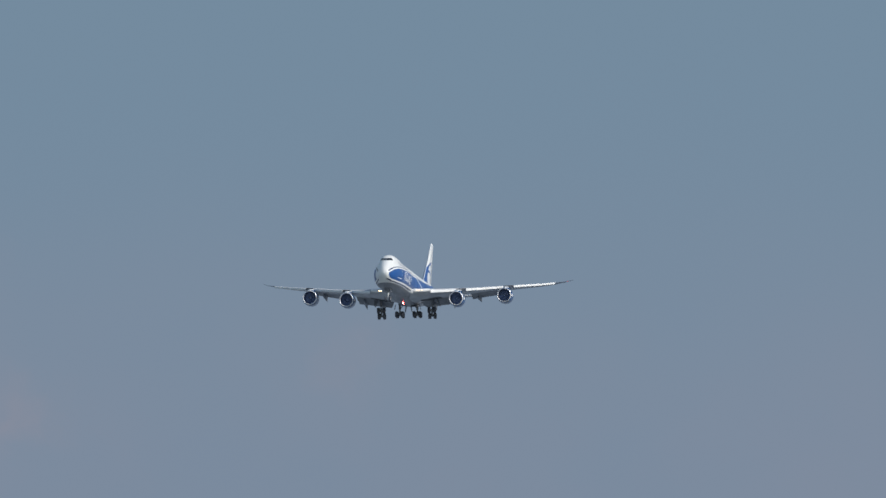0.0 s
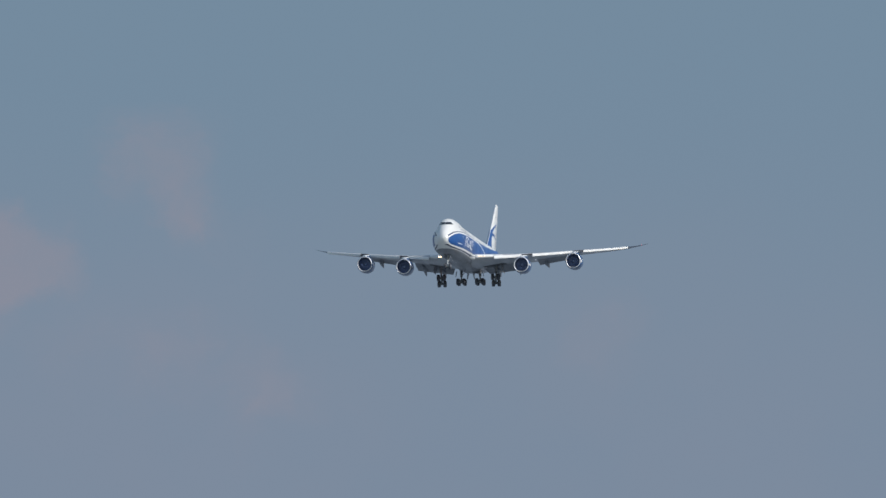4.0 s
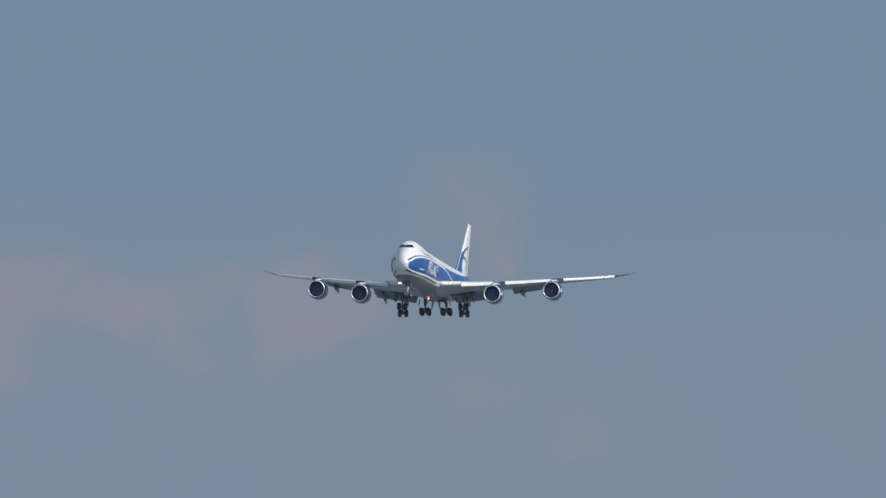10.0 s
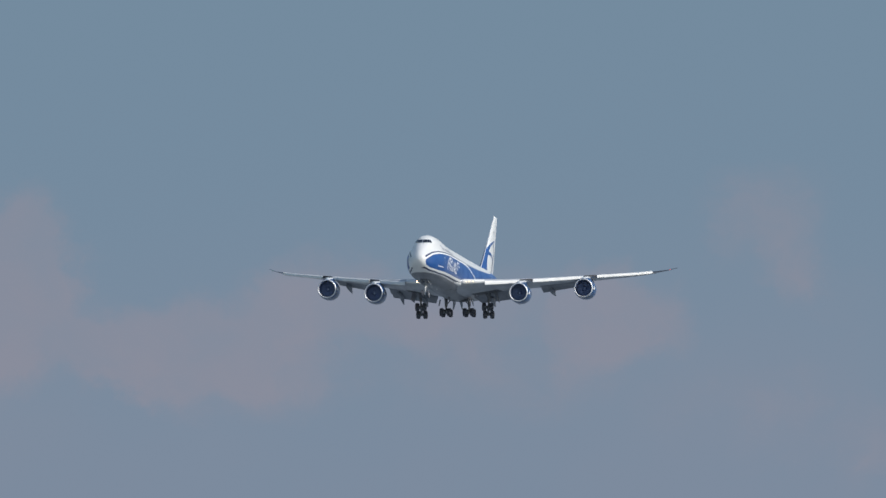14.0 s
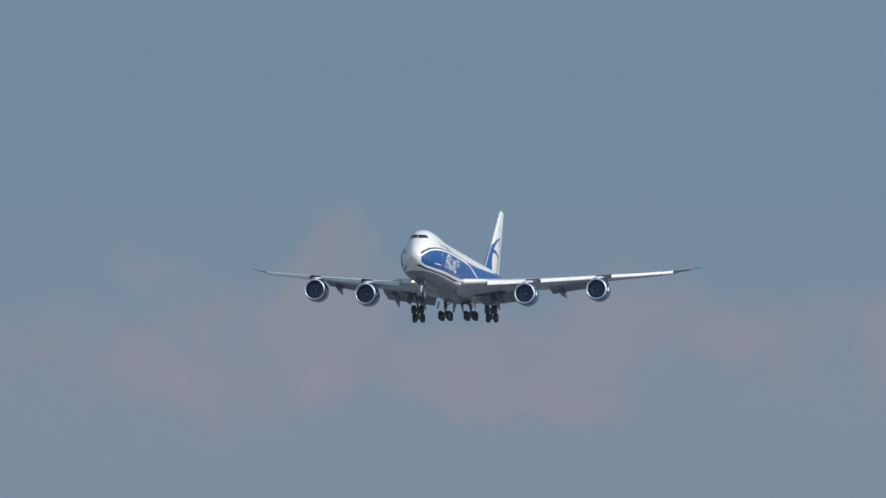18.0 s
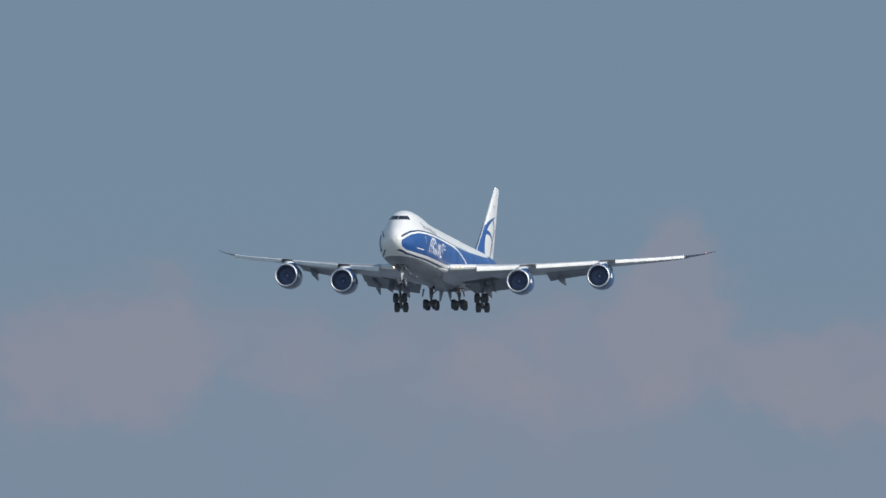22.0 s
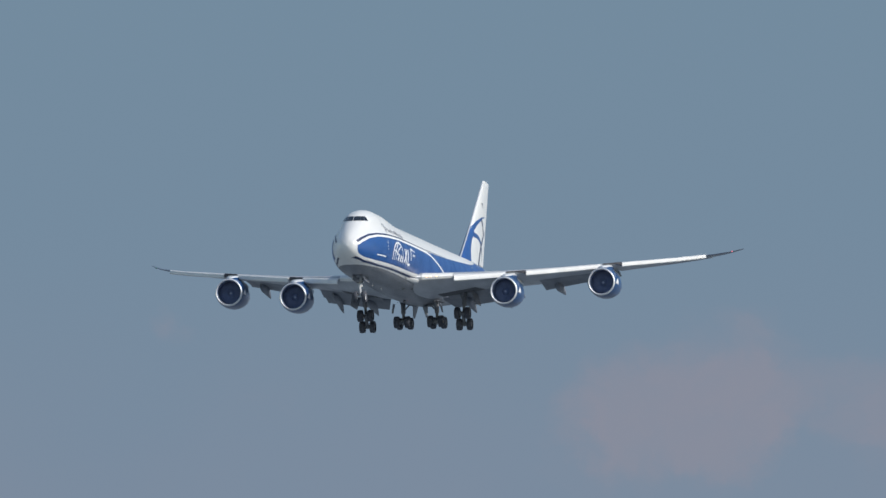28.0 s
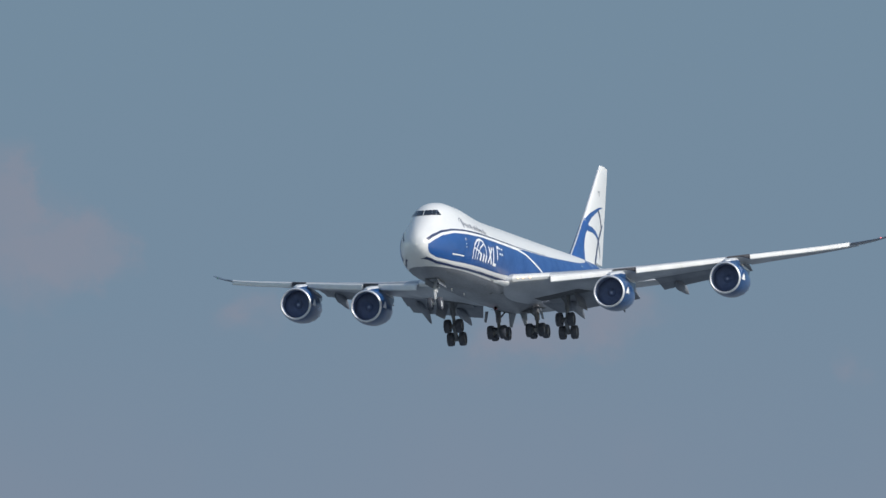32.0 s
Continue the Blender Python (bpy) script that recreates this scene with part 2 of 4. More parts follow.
    puff(-9.06, 4.01, 0.30, 0.23, 1.05)
    puff(-9.14, 4.19, 0.14, 0.18, 0.95)
    puff(-8.87, 3.97, 0.17, 0.13, 0.95)
    puff(-4.14, 3.63, 0.26, 0.09, 0.60)
    puff(-9.08, 3.79, 0.26, 0.19, 0.30)
    puff(-8.38, 3.81, 0.21, 0.10, 0.40)
    puff(-7.32, 3.78, 0.21, 0.08, 0.35)
    puff(-6.67, 3.66, 0.11, 0.10, 0.25)
    puff(-8.69, 3.40, 0.21, 0.08, 0.20)
    veil = nn("ShaderNodeTexNoise")
    veil.inputs["Scale"].default_value, veil.inputs["Detail"].default_value = 1.1, 4.0
    ln(uv, veil.inputs["Vector"])
    sep = nn("ShaderNodeSeparateXYZ")
    ln(uv, sep.inputs[0])
    low = nn("ShaderNodeMapRange")
    low.interpolation_type = "SMOOTHSTEP"
    low.inputs[1].default_value, low.inputs[2].default_value = 4.0, 3.0
    ln(sep.outputs[1], low.inputs[0])
    thin = calc("MULTIPLY", calc("MULTIPLY", low.outputs[0], veil.outputs["Fac"]), 0.52)
    tuft = nn("ShaderNodeTexNoise")
    tuft.inputs["Scale"].default_value, tuft.inputs["Detail"].default_value = 4.5, 6.0
    ln(bent.outputs[0], tuft.inputs["Vector"])
    edge = nn("ShaderNodeMapRange")
    edge.interpolation_type = "SMOOTHSTEP"
    edge.inputs[1].default_value, edge.inputs[2].default_value = 0.10, 0.95
    ln(calc("ADD", total[0], calc("MULTIPLY_ADD", tuft.outputs["Fac"], 0.7, -0.35)), edge.inputs[0])
    cover = calc("MINIMUM", calc("ADD", calc("MULTIPLY", edge.outputs[0], calc("MULTIPLY_ADD", tuft.outputs["Fac"], 0.8, 0.18)), thin), 1.0)
    blue = nn("ShaderNodeValToRGB")
    e = blue.color_ramp.elements
    e[0].position, e[0].color = 0.0, (0.181, 0.253, 0.345, 1)
    e[1].position, e[1].color = 1.0, (0.172, 0.258, 0.345, 1)
    height = nn("ShaderNodeMapRange")
    height.inputs[1].default_value, height.inputs[2].default_value = 2.9, 4.6
    ln(sep.outputs[1], height.inputs[0])
    ln(height.outputs[0], blue.inputs[0])
    mix = nn("ShaderNodeMix")
    mix.data_type = "RGBA"
    mix.inputs[7].default_value = (0.258, 0.266, 0.330, 1)
    ln(cover, mix.inputs[0])
    ln(blue.outputs[0], mix.inputs[6])
    em, out = nn("ShaderNodeEmission"), nn("ShaderNodeOutputMaterial")
    ln(mix.outputs[2], em.inputs[0])
    ln(em.outputs[0], out.inputs[0])
    return m


def backdrop():
    bm = bmesh.new()
    layer = bm.loops.layers.uv.new("degrees")
    sides, ups, far = [-34 + 1.0 * i for i in range(61)], [0.02 + 0.7 * i for i in range(21)], 4800.0
    grid = []
    for u in ups:
        row = []
        for s in sides:
            a, b = radians(s), radians(u)
            v = bm.verts.new((far * math.cos(b) * math.sin(a), far * math.cos(b) * math.cos(a), 1.7 + far * math.sin(b)))
            row.append((v, s, u))
        grid.append(row)
    for r0, r1 in zip(grid, grid[1:]):
        for i in range(len(sides) - 1):
            four = (r0[i], r0[i + 1], r1[i + 1], r1[i])
            f = bm.faces.new([q[0] for q in four])
            for lp, q in zip(f.loops, four):
                lp[layer].uv = (q[1], q[2])
    me = bpy.data.meshes.new("backdrop")
    bm.to_mesh(me)
    bm.free()
    me.materials.append(cloud_sky())
    me.shade_smooth()
    return tagged(new("backdrop", me), "hazy blue sky with faint pinkish clouds", "sky", kind="structure")


def ground():
    bm = bmesh.new()
    rings = []
    for r in (2.0, 60, 300, 900, 1800, 3000, 4000, 4900, 7000):
        rings.append([(r * math.cos(2 * math.pi * i / 64), r * math.sin(2 * math.pi * i / 64), 0) for i in range(64)])
    loft(bm, rings, cap=False)
    bm.faces.new([v for v in bm.verts][:64])
    me = bpy.data.meshes.new("ground")
    bmesh.ops.recalc_face_normals(bm, faces=bm.faces)
    bm.to_mesh(me)
    bm.free()
    me.materials.append(ground_material())
    return tagged(new("ground", me), "flat unseen ground under the approach path, blue-grey for its bounce light", "ground", kind="structure")


backdrop()
ground()

# ---- the airliner: a four-engined freighter with its wheels and flaps down ----
plane = new("airliner")
tagged(plane, "white and blue four-engined cargo jet with landing gear and flaps down", "airplane")

AFT = (0, 0.12, 0.45, 1.1, 2.3, 4.2, 6.5, 9.5, 12.5, 50, 56, 62, 68, 73, 75.6)
LOWS = (0, 0.12, 0.45, 1.1, 2.3, 4.2, 6.5, 9.5, 12.5, 35, 38, 42, 47, 51, 56, 62, 68, 73, 75.6)
f_low = curve(LOWS, (4.85, 4.38, 3.92, 3.42, 2.86, 2.40, 2.14, 2.03, 2.0, 2.0, 2.10, 2.42, 2.95, 3.45, 4.15, 5.0, 6.25, 7.35, 7.85))
f_wide = curve(AFT, (0.0, 0.50, 0.94, 1.43, 2.00, 2.56, 2.95, 3.18, 3.25, 3.25, 3.05, 2.50, 1.68, 0.80, 0.22))
f_main = curve(AFT, (4.85, 5.35, 5.80, 6.30, 6.98, 7.68, 8.22, 8.62, 8.84, 9.14, 9.18, 9.14, 8.98, 8.60, 8.18))
TOPS = (0, 0.12, 0.45, 1.1, 2.3, 3.3, 4.6, 6.2, 8.5, 11.5, 15.5, 19.5, 23.5, 27, 50, 75.6)
f_top = curve(TOPS, (4.85, 5.38, 5.88, 6.48, 7.32, 8.02, 8.86, 9.30, 9.52, 9.52, 9.30, 9.06, 8.96, 8.98, 9.12, 8.15))
f_hump = curve(TOPS, (0.0, 0.33, 0.64, 1.00, 1.40, 1.52, 1.66, 1.80, 1.95, 2.05, 2.08, 2.05, 2.0, 2.0, 2.0, 0.1))


def half_width(aft, up):
    """How far the skin stands from the middle at that station and height."""
    lo, hi, w = f_low(aft), f_main(aft), f_wide(aft)
    mid = lo + (hi - lo) * 0.50
    r = (mid - up) / (mid - lo) if up < mid else (up - mid) / (hi - mid)
    e = 2.25 if up < mid else 2.0
    a = w * max(0.0, 1 - r ** e) ** (1 / e)
    top, hw = f_top(aft), f_hump(aft)
    rise = min(hw * 1.05, max(top - mid, 0.01))
    c = top - rise
    b = hw * math.sqrt(max(0.0, 1 - ((up - c) / rise) ** 2)) if up > c else (hw if up > mid else 0.0)
    k = 0.35                              # the two lobes run into each other
    if up > mid:
        h = max(k - abs(a - b), 0.0) / k
        edge = min(1.0, (top - up) / 0.5) if top > up else 0.0
        return max(a, b) + h * h * k * 0.25 * edge
    return a


def ceiling_of(aft):
    return max(f_top(aft), f_main(aft))


def skin(aft, up, side=1, proud=0.012):
    """A point on the fuselage's skin, pushed out a little."""
    y = half_width(aft, up)
    e = 0.05
    ga = (half_width(aft + e, up) - half_width(aft - e, up)) / (2 * e)
    gu = (half_width(aft, up + e) - half_width(aft, up - e)) / (2 * e)
    n = Vector((ga, 1.0, -gu)).normalized()       # towards the nose, to port, up
    p = at(aft, y, up) + n * proud
    return Vector((p.x, p.y * side, p.z))


def nose_station(port, up):
    """The station at which the skin stands that far to the side at that height."""
    a, b = 0.0, 12.0
    for _ in range(40):
        m = (a + b) / 2
        if up < ceiling_of(m) and half_width(m, up) >= abs(port):
            b = m
        else:
            a = m
    return b


def fuselage():
    bm = bmesh.new()
    stations = [0.004, 0.03, 0.08, 0.16, 0.28, 0.45, 0.7, 1.0, 1.35, 1.75, 1.9, 1.96, 2.0, 2.06, 2.2, 2.65, 3.1, 3.5, 3.9, 4.3, 4.7, 5.2, 5.8, 6.5, 7.3,
                8.2, 9.2, 10.4, 12, 14, 16, 18, 20, 22, 24, 26, 28, 32, 36, 40, 44, 48, 51, 54, 57, 60, 63, 66, 69, 71.5, 73.5, 75, 75.6]
    belly = curve((0, 1.6, 2.0, 38, 44, 51, 56, 62, 75.6), (4.4, 3.03, 3.03, 3.03, 3.3, 4.0, 4.7, 5.7, 8.0))
    rings = []
    for s in stations:
        lo, hi = f_low(s), ceiling_of(s)
        line = min(max(belly(s), lo + (hi - lo) * (0.012 if s < 1.8 else 0.001)), hi - (hi - lo) * 0.5)
        ups = [lo + (line - lo) * (1 - math.cos(math.pi / 2 * i / 9)) for i in range(9)]
        ups += [line + (hi - line) * math.sin(math.pi / 2 * i / 18) ** 1.15 for i in range(19)]
        ring = [at(s, half_width(s, u), u) for u in ups] + [at(s, -half_width(s, u), u) for u in reversed(ups[1:-1])]
        rings.append(ring)
    loft(bm, rings)
    n = len(rings[0])
    bm.faces.ensure_lookup_table()
    for r, s in enumerate(stations[:-1]):
        for i in range(n):
            if s >= 1.89 and (i < 9 or i >= n - 9):
                bm.faces[r * n + i].material_index = 1
    return part("fuselage", bm, [WHITE, BELLY], plane, "white double-deck fuselage with a humped cockpit")


body = fuselage()


def strip(name, points, wide, mat, side=1, parent=None, proud=0.014, label="", steps=10, ends=(1, 1)):
    """A painted band along stations and heights on the fuselage's side."""
    pts = []
    for (a0, u0), (a1, u1) in zip(points, points[1:]):
        pts += [Vector((a0 + (a1 - a0) * i / steps, u0 + (u1 - u0) * i / steps)) for i in range(steps)]
    pts.append(Vector(points[-1]))
    bm = bmesh.new()
    rows = []
    for i, p in enumerate(pts):
        t = (pts[min(i + 1, len(pts) - 1)] - pts[max(i - 1, 0)]).normalized()
        nrm = Vector((-t.y, t.x))
        k = i / (len(pts) - 1)
        w = wide * (ends[0] + (ends[1] - ends[0]) * k) / 2
        rows.append([bm.verts.new(skin(p.x + nrm.x * w * j, p.y + nrm.y * w * j, side, proud + on_fairing(p.x, p.y))) for j in (-1, -0.33, 0.33, 1)])
    for r0, r1 in zip(rows, rows[1:]):
        for j in range(3):
            bm.faces.new((r0[j], r0[j + 1], r1[j + 1], r1[j]))
    return part(name, bm, mat, parent or body, label)


def field(name, afts, low, high, mat, side=1, proud=0.008, label="", rows=14):
    """A painted area on the fuselage's side between two lines."""
    bm = bmesh.new()
    grid = []
    for a in afts:
        lo, hi = low(a), max(high(a), low(a) + 0.01)
        grid.append([bm.verts.new(skin(a, lo + (hi - lo) * i / rows, side, proud)) for i in range(rows + 1)])
    for r0, r1 in zip(grid, grid[1:]):
        for j in range(rows):
            bm.faces.new((r0[j], r0[j + 1], r1[j + 1], r1[j]))
    return part(name, bm, mat, body, label)


fairing_depth = curve((14.5, 18, 21, 24, 28, 32, 35, 38, 43, 48), (-0.03, 0.02, 0.06, 0.11, 0.14, 0.13, 0.10, 0.07, 0.04, -0.03))


def on_fairing(aft, up):
    """How far the wing-to-body fairing swells out of the hull there."""
    if not 14.5 < aft < 48 or up > 3.75:
        return 0.0
    k = (max(up - f_low(aft), 0.0) / (3.75 - f_low(aft))) ** (1 / 1.8)
    return max(0.0, fairing_depth(aft) * (1 - k ** 5))


# ---- livery: blue side panel, white and navy lines, markings ----
NAVY_TOP = ((0.58, 5.37), (1.35, 5.78), (2.76, 6.26), (4.9, 6.59), (7.45, 6.74), (12.6, 6.86), (17.8, 6.90), (23.0, 6.92), (26.1, 6.93),
            (33.7, 7.08), (37.0, 7.18))
WHITE_TOP = ((0.60, 5.10), (1.15, 5.45), (2.5, 5.98), (4.6, 6.36), (7.1, 6.50), (12.3, 6.65), (17.5, 6.69), (22.6, 6.69), (25.8, 6.68),
             (28.6, 6.48), (31.3, 5.96), (33.7, 5.45), (35.0, 5.05))
WHITE_LOW = ((0.80, 3.98), (1.75, 3.66), (4.6, 3.51), (8.9, 3.55), (12.7, 3.60), (18.8, 3.66), (24.0, 3.80))
NAVY_LOW = ((0.80, 3.72), (2.2, 3.36), (5.2, 3.22), (9.7, 3.26), (13.6, 3.31), (17.7, 3.34), (21.0, 3.38), (23.6, 3.50))
panel_top = curve((0.55, 0.75, 1.2, 2.5, 4.6, 7.1, 12.3, 25.5, 27.0, 33.7, 39.3, 45.2, 50, 53, 55.5, 57.4, 62),
                  (4.95, 5.10, 5.38, 5.90, 6.28, 6.42, 6.58, 6.64, 6.80, 7.00, 7.22, 7.49, 7.73, 8.03, 8.45, 8.98, 9.02))
panel_low = curve((0.55, 0.75, 1.0, 1.75, 4.6, 8.9, 12.7, 18.8, 24, 40, 50, 58, 62), (4.55, 4.20, 4.05, 3.80, 3.66, 3.70, 3.75, 3.80, 3.95, 4.0, 4.6, 6.2, 7.0))


def livery(side):
    def back(points):
        """To starboard the paint begins farther behind the nose."""
        return points if side == 1 else tuple((a if a > 12 else 1.2 + (a - 0.55) * 10.8 / 11.45, u) for a, u in points)

    afts = [0.55, 0.62, 0.7, 0.8, 0.95, 1.1, 1.3, 1.6, 2.0, 2.5, 3.1, 3.8, 4.6, 5.5, 6.5, 7.5, 9, 10.5, 12]
    afts += [14 + 2 * i for i in range(21)] + [55, 56, 57, 57.4, 59, 60.5, 62]
    if side == -1:
        afts = [a for a in afts if a >= 2.5]
    field("blue_panel", afts, panel_low, panel_top, BLUE, side, 0.008, "royal blue panel along the fuselage")
    strip("white_line", back(WHITE_TOP), 0.26, MARK, side, ends=(0.9, 0.8))
    strip("white_line", back(WHITE_LOW), 0.22, MARK, side, ends=(1, 0.9))
    strip("navy_line", back(NAVY_TOP), 0.25, NAVY, side, ends=(0.95, 0.12))
    strip("navy_line", back(NAVY_LOW), 0.27, NAVY, side, ends=(0.6, 0.8))
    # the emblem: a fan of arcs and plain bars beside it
    for arc, w in ((((8.9, 4.22), (8.95, 4.9), (9.4, 5.55), (10.3, 6.05), (11.4, 6.24), (12.4, 6.1), (13.1, 5.6), (13.4, 5.1)), 0.20),
                   (((9.6, 4.26), (9.75, 4.9), (10.3, 5.5), (11.2, 6.1)), 0.17),
                   (((10.3, 4.30), (10.5, 4.8), (11.2, 5.45), (12.6, 6.0)), 0.17),
                   (((9.3, 5.3), (10.4, 5.15), (11.4, 4.9)), 0.14)):
        strip("emblem_arc", arc, w, MARK, side, proud=0.02, steps=6)
    for a in (11.3, 12.3, 13.2):
        strip("emblem_bar", ((a, 4.30), (a + 0.25, 5.0)), 0.45, MARK, side, proud=0.02, steps=4)
    for a0, a1, z0, z1, w in ((14.2, 15.4, 4.35, 5.85, 0.34), (15.4, 14.3, 4.35, 5.85, 0.34), (16.1, 16.0, 4.30, 5.95, 0.34), (16.1, 17.1, 4.36, 4.40, 0.26),
                              (17.5, 17.4, 4.9, 6.2, 0.26), (17.4, 18.2, 6.1, 6.1, 0.24)):
        strip("emblem_bar", ((a0, z0), (a1, z1)), w, MARK, side, proud=0.02, steps=4)
    for a in (18.5, 19.2):
        strip("emblem_dot", ((a, 5.45), (a, 5.65)), 0.4, MARK, side, proud=0.02, steps=2)
        strip("emblem_dot", ((a, 5.95), (a, 6.12)), 0.4, MARK, side, proud=0.02, steps=2)
    strip("small_lettering_bar", ((3.95, 4.27), (5.2, 4.27), (6.45, 4.27)), 0.12, MARK, side, proud=0.02)
    for z0, z1 in ((5.75, 6.0), (5.4, 5.5), (5.1, 5.2)):
        strip("door_mark", ((7.05, z0), (7.05, z1)), 0.14, MARK, side, proud=0.02, steps=3)
    # the operator's script on the hump, as plain bars of its size
    strip("script_swash", ((8.05, 7.62), (8.4, 7.92), (8.9, 8.06), (9.5, 8.04)), 0.13, SCRIPT, side, proud=0.012, steps=4, ends=(0.5, 1.0))
    strip("script_swash", ((8.15, 7.10), (8.6, 7.52), (9.05, 7.96)), 0.20, SCRIPT, side, proud=0.014, steps=4)
    strip("script_swash", ((9.05, 7.94), (9.15, 7.52), (9.3, 7.16)), 0.22, SCRIPT, side, proud=0.014, steps=4)
    strip("script_swash", ((8.45, 7.40), (9.0, 7.46), (9.6, 7.58)), 0.10, SCRIPT, side, proud=0.013, steps=4)
    for i, h in enumerate((0.46, 0.40, 0.54, 0.40, 0.46, 0.40, 0.66, 0.42, 0.40, 0.44, 0.58)):
        a, z = 9.7 + 0.51 * i, 7.33 - 0.018 * i
        lean = 0.18 if i % 2 else 0.06
        strip("script_bar", ((a, z - 0.17), (a + lean, z - 0.17 + h)), 0.17, SCRIPT, side, proud=0.012, steps=3)
        if i % 3 != 2:
            strip("script_bar", ((a, z - 0.15), (a + 0.42, z + 0.16)), 0.09, SCRIPT, side, proud=0.013, steps=3)
    # door and hatch outlines
    for a0, a1, z0, z1 in ((6.5, 7.5, 4.5, 6.35),):
        for p, q in (((a0, z0), (a0, z1)), ((a1, z0), (a1, z1))):
            strip("door_seam", (p, q), 0.03, NAVY, side, proud=0.016, steps=6)


for s in (1, -1):
    livery(s)


def cockpit_windows():
    """Six dark panes, three to each side of the nose's middle post."""
    panes = (((0.03, 7.84), (0.72, 7.87), (0.65, 8.40), (0.03, 8.38)),
             ((0.745, 7.87), (1.08, 7.90), (0.91, 8.43), (0.675, 8.41)),
             ((1.11, 7.90), (1.40, 7.92), (1.02, 8.43), (0.935, 8.43)))
    for side in (1, -1):
        for pane in panes:
            bm = bmesh.new()
            n = 6
            grid = []
            for i in range(n + 1):
                row = []
                for j in range(n + 1):
                    u, v = i / n, j / n
                    y = (pane[0][0] * (1 - u) + pane[1][0] * u) * (1 - v) + (pane[3][0] * (1 - u) + pane[2][0] * u) * v
                    z = (pane[0][1] * (1 - u) + pane[1][1] * u) * (1 - v) + (pane[3][1] * (1 - u) + pane[2][1] * u) * v
                    p = at(nose_station(y, z), y, z) + Vector((0.025, 0.01, 0.02))
                    row.append(bm.verts.new((p.x, p.y * side, p.z)))
                grid.append(row)
            for r0, r1 in zip(grid, grid[1:]):
                for j in range(n):
                    bm.faces.new((r0[j], r0[j + 1], r1[j + 1], r1[j]))
            part("cockpit_window", bm, GLASS, body, "dark cockpit window pane")


cockpit_windows()


def belly_fairing():
    """The smooth swelling under the wing's middle."""
    bm = bmesh.new()
    rings = []
    for s in (14.5, 16, 18, 20, 22, 24, 26, 28, 31, 34, 37, 39, 41, 43, 45, 46.5, 48):
        ring = []
        for i in range(29):
            k = -1 + 2 * i / 28
            up = f_low(s) + (3.75 - f_low(s)) * abs(k) ** 1.8
            d = fairing_depth(s) * (1 - abs(k) ** 5) - 0.012
            if abs(k) < 0.02:
                ring.append(at(s, 0, f_low(s) - d))
            else:
                ring.append(skin(s, up, math.copysign(1, k), d))
        rings.append(ring)
    loft(bm, rings)
    bm.faces.ensure_lookup_table()
    for f in bm.faces:
        if len(f.verts) == 4 and f.calc_center_median().z + 4.0 > 3.08:
            f.material_index = 1
    part("belly_fairing", bm, [BELLY, WHITE], body, "grey wing-to-body fairing")


belly_fairing()


def root_fillet(side):
    """The white glove in front of the wing's root, that swells out of the hull towards the leading edge."""
    bm = bmesh.new()
    rings = []
    for i in range(15):
        q = i / 14
        a = 18.4 + 4.7 * q
        out = 0.02 + 0.50 * q ** 1.5
        inner, under = skin(a, 3.26 + 0.22 * q, side, 0.0), skin(a, 2.98 - 0.04 * q, side, 0.0)
        ring = [inner - Vector((0, 0.1 * side, 0))]
        for j in range(9):
            k = j / 8
            swell = (1 - abs(2 * k - 1) ** 3.5) ** 0.6
            ring.append(inner.lerp(under, k) + Vector((0, side * out * swell, 0.0)))
        ring.append(under - Vector((0, 0.1 * side, 0)))
        rings.append(ring)
    loft(bm, rings)
    part("root_fillet", bm, WHITE, body, "white glove ahead of the wing root")


for s in (1, -1):
    root_fillet(s)

# ---- wings ----
w_lead = curve((0, 3.25, 29.9, 31.2, 33.05), (19.4, 22.3, 46.6, 48.1, 51.1))
w_trail = curve((0, 3.25, 12.5, 29.9, 31.5, 33.05), (37.6, 37.8, 40.9, 50.9, 51.6, 52.4))
w_up = curve((0, 3.25, 7.5, 12, 21, 29.9, 31.6, 33.25), (3.3, 3.55, 4.06, 4.66, 6.07, 7.66, 8.12, 8.82))
w_thick = curve((0, 3.25, 12, 29.9, 33.25), (0.125, 0.12, 0.092, 0.058, 0.024))
w_twist = curve((0, 3.25, 13, 21, 29.9, 33.25), (3.2, 3.0, 0.8, -1.2, -3.6, -5.5))


def wing_point(y, k, top, side):
    """A point on the wing: k from the leading to the trailing edge, on the upper or the lower skin."""
    c = w_trail(y) - w_lead(y)
    t = w_thick(y)
    half = 5 * t * (0.2969 * math.sqrt(k) - 0.126 * k - 0.3516 * k**2 + 0.2843 * k**3 - 0.1015 * k**4)
    z = (half * (0.88 if top else -1.0) + 0.006 * math.sin(math.pi * k)) * c
    z -= math.sin(radians(w_twist(y))) * (k - 0.1) * c
    p = at(w_lead(y) + k * c, y, w_up(y) + z)
    return Vector((p.x, p.y * side, p.z))


KS = [0, 0.004, 0.015, 0.035, 0.07, 0.12, 0.2, 0.3, 0.42, 0.55, 0.66, 0.74]


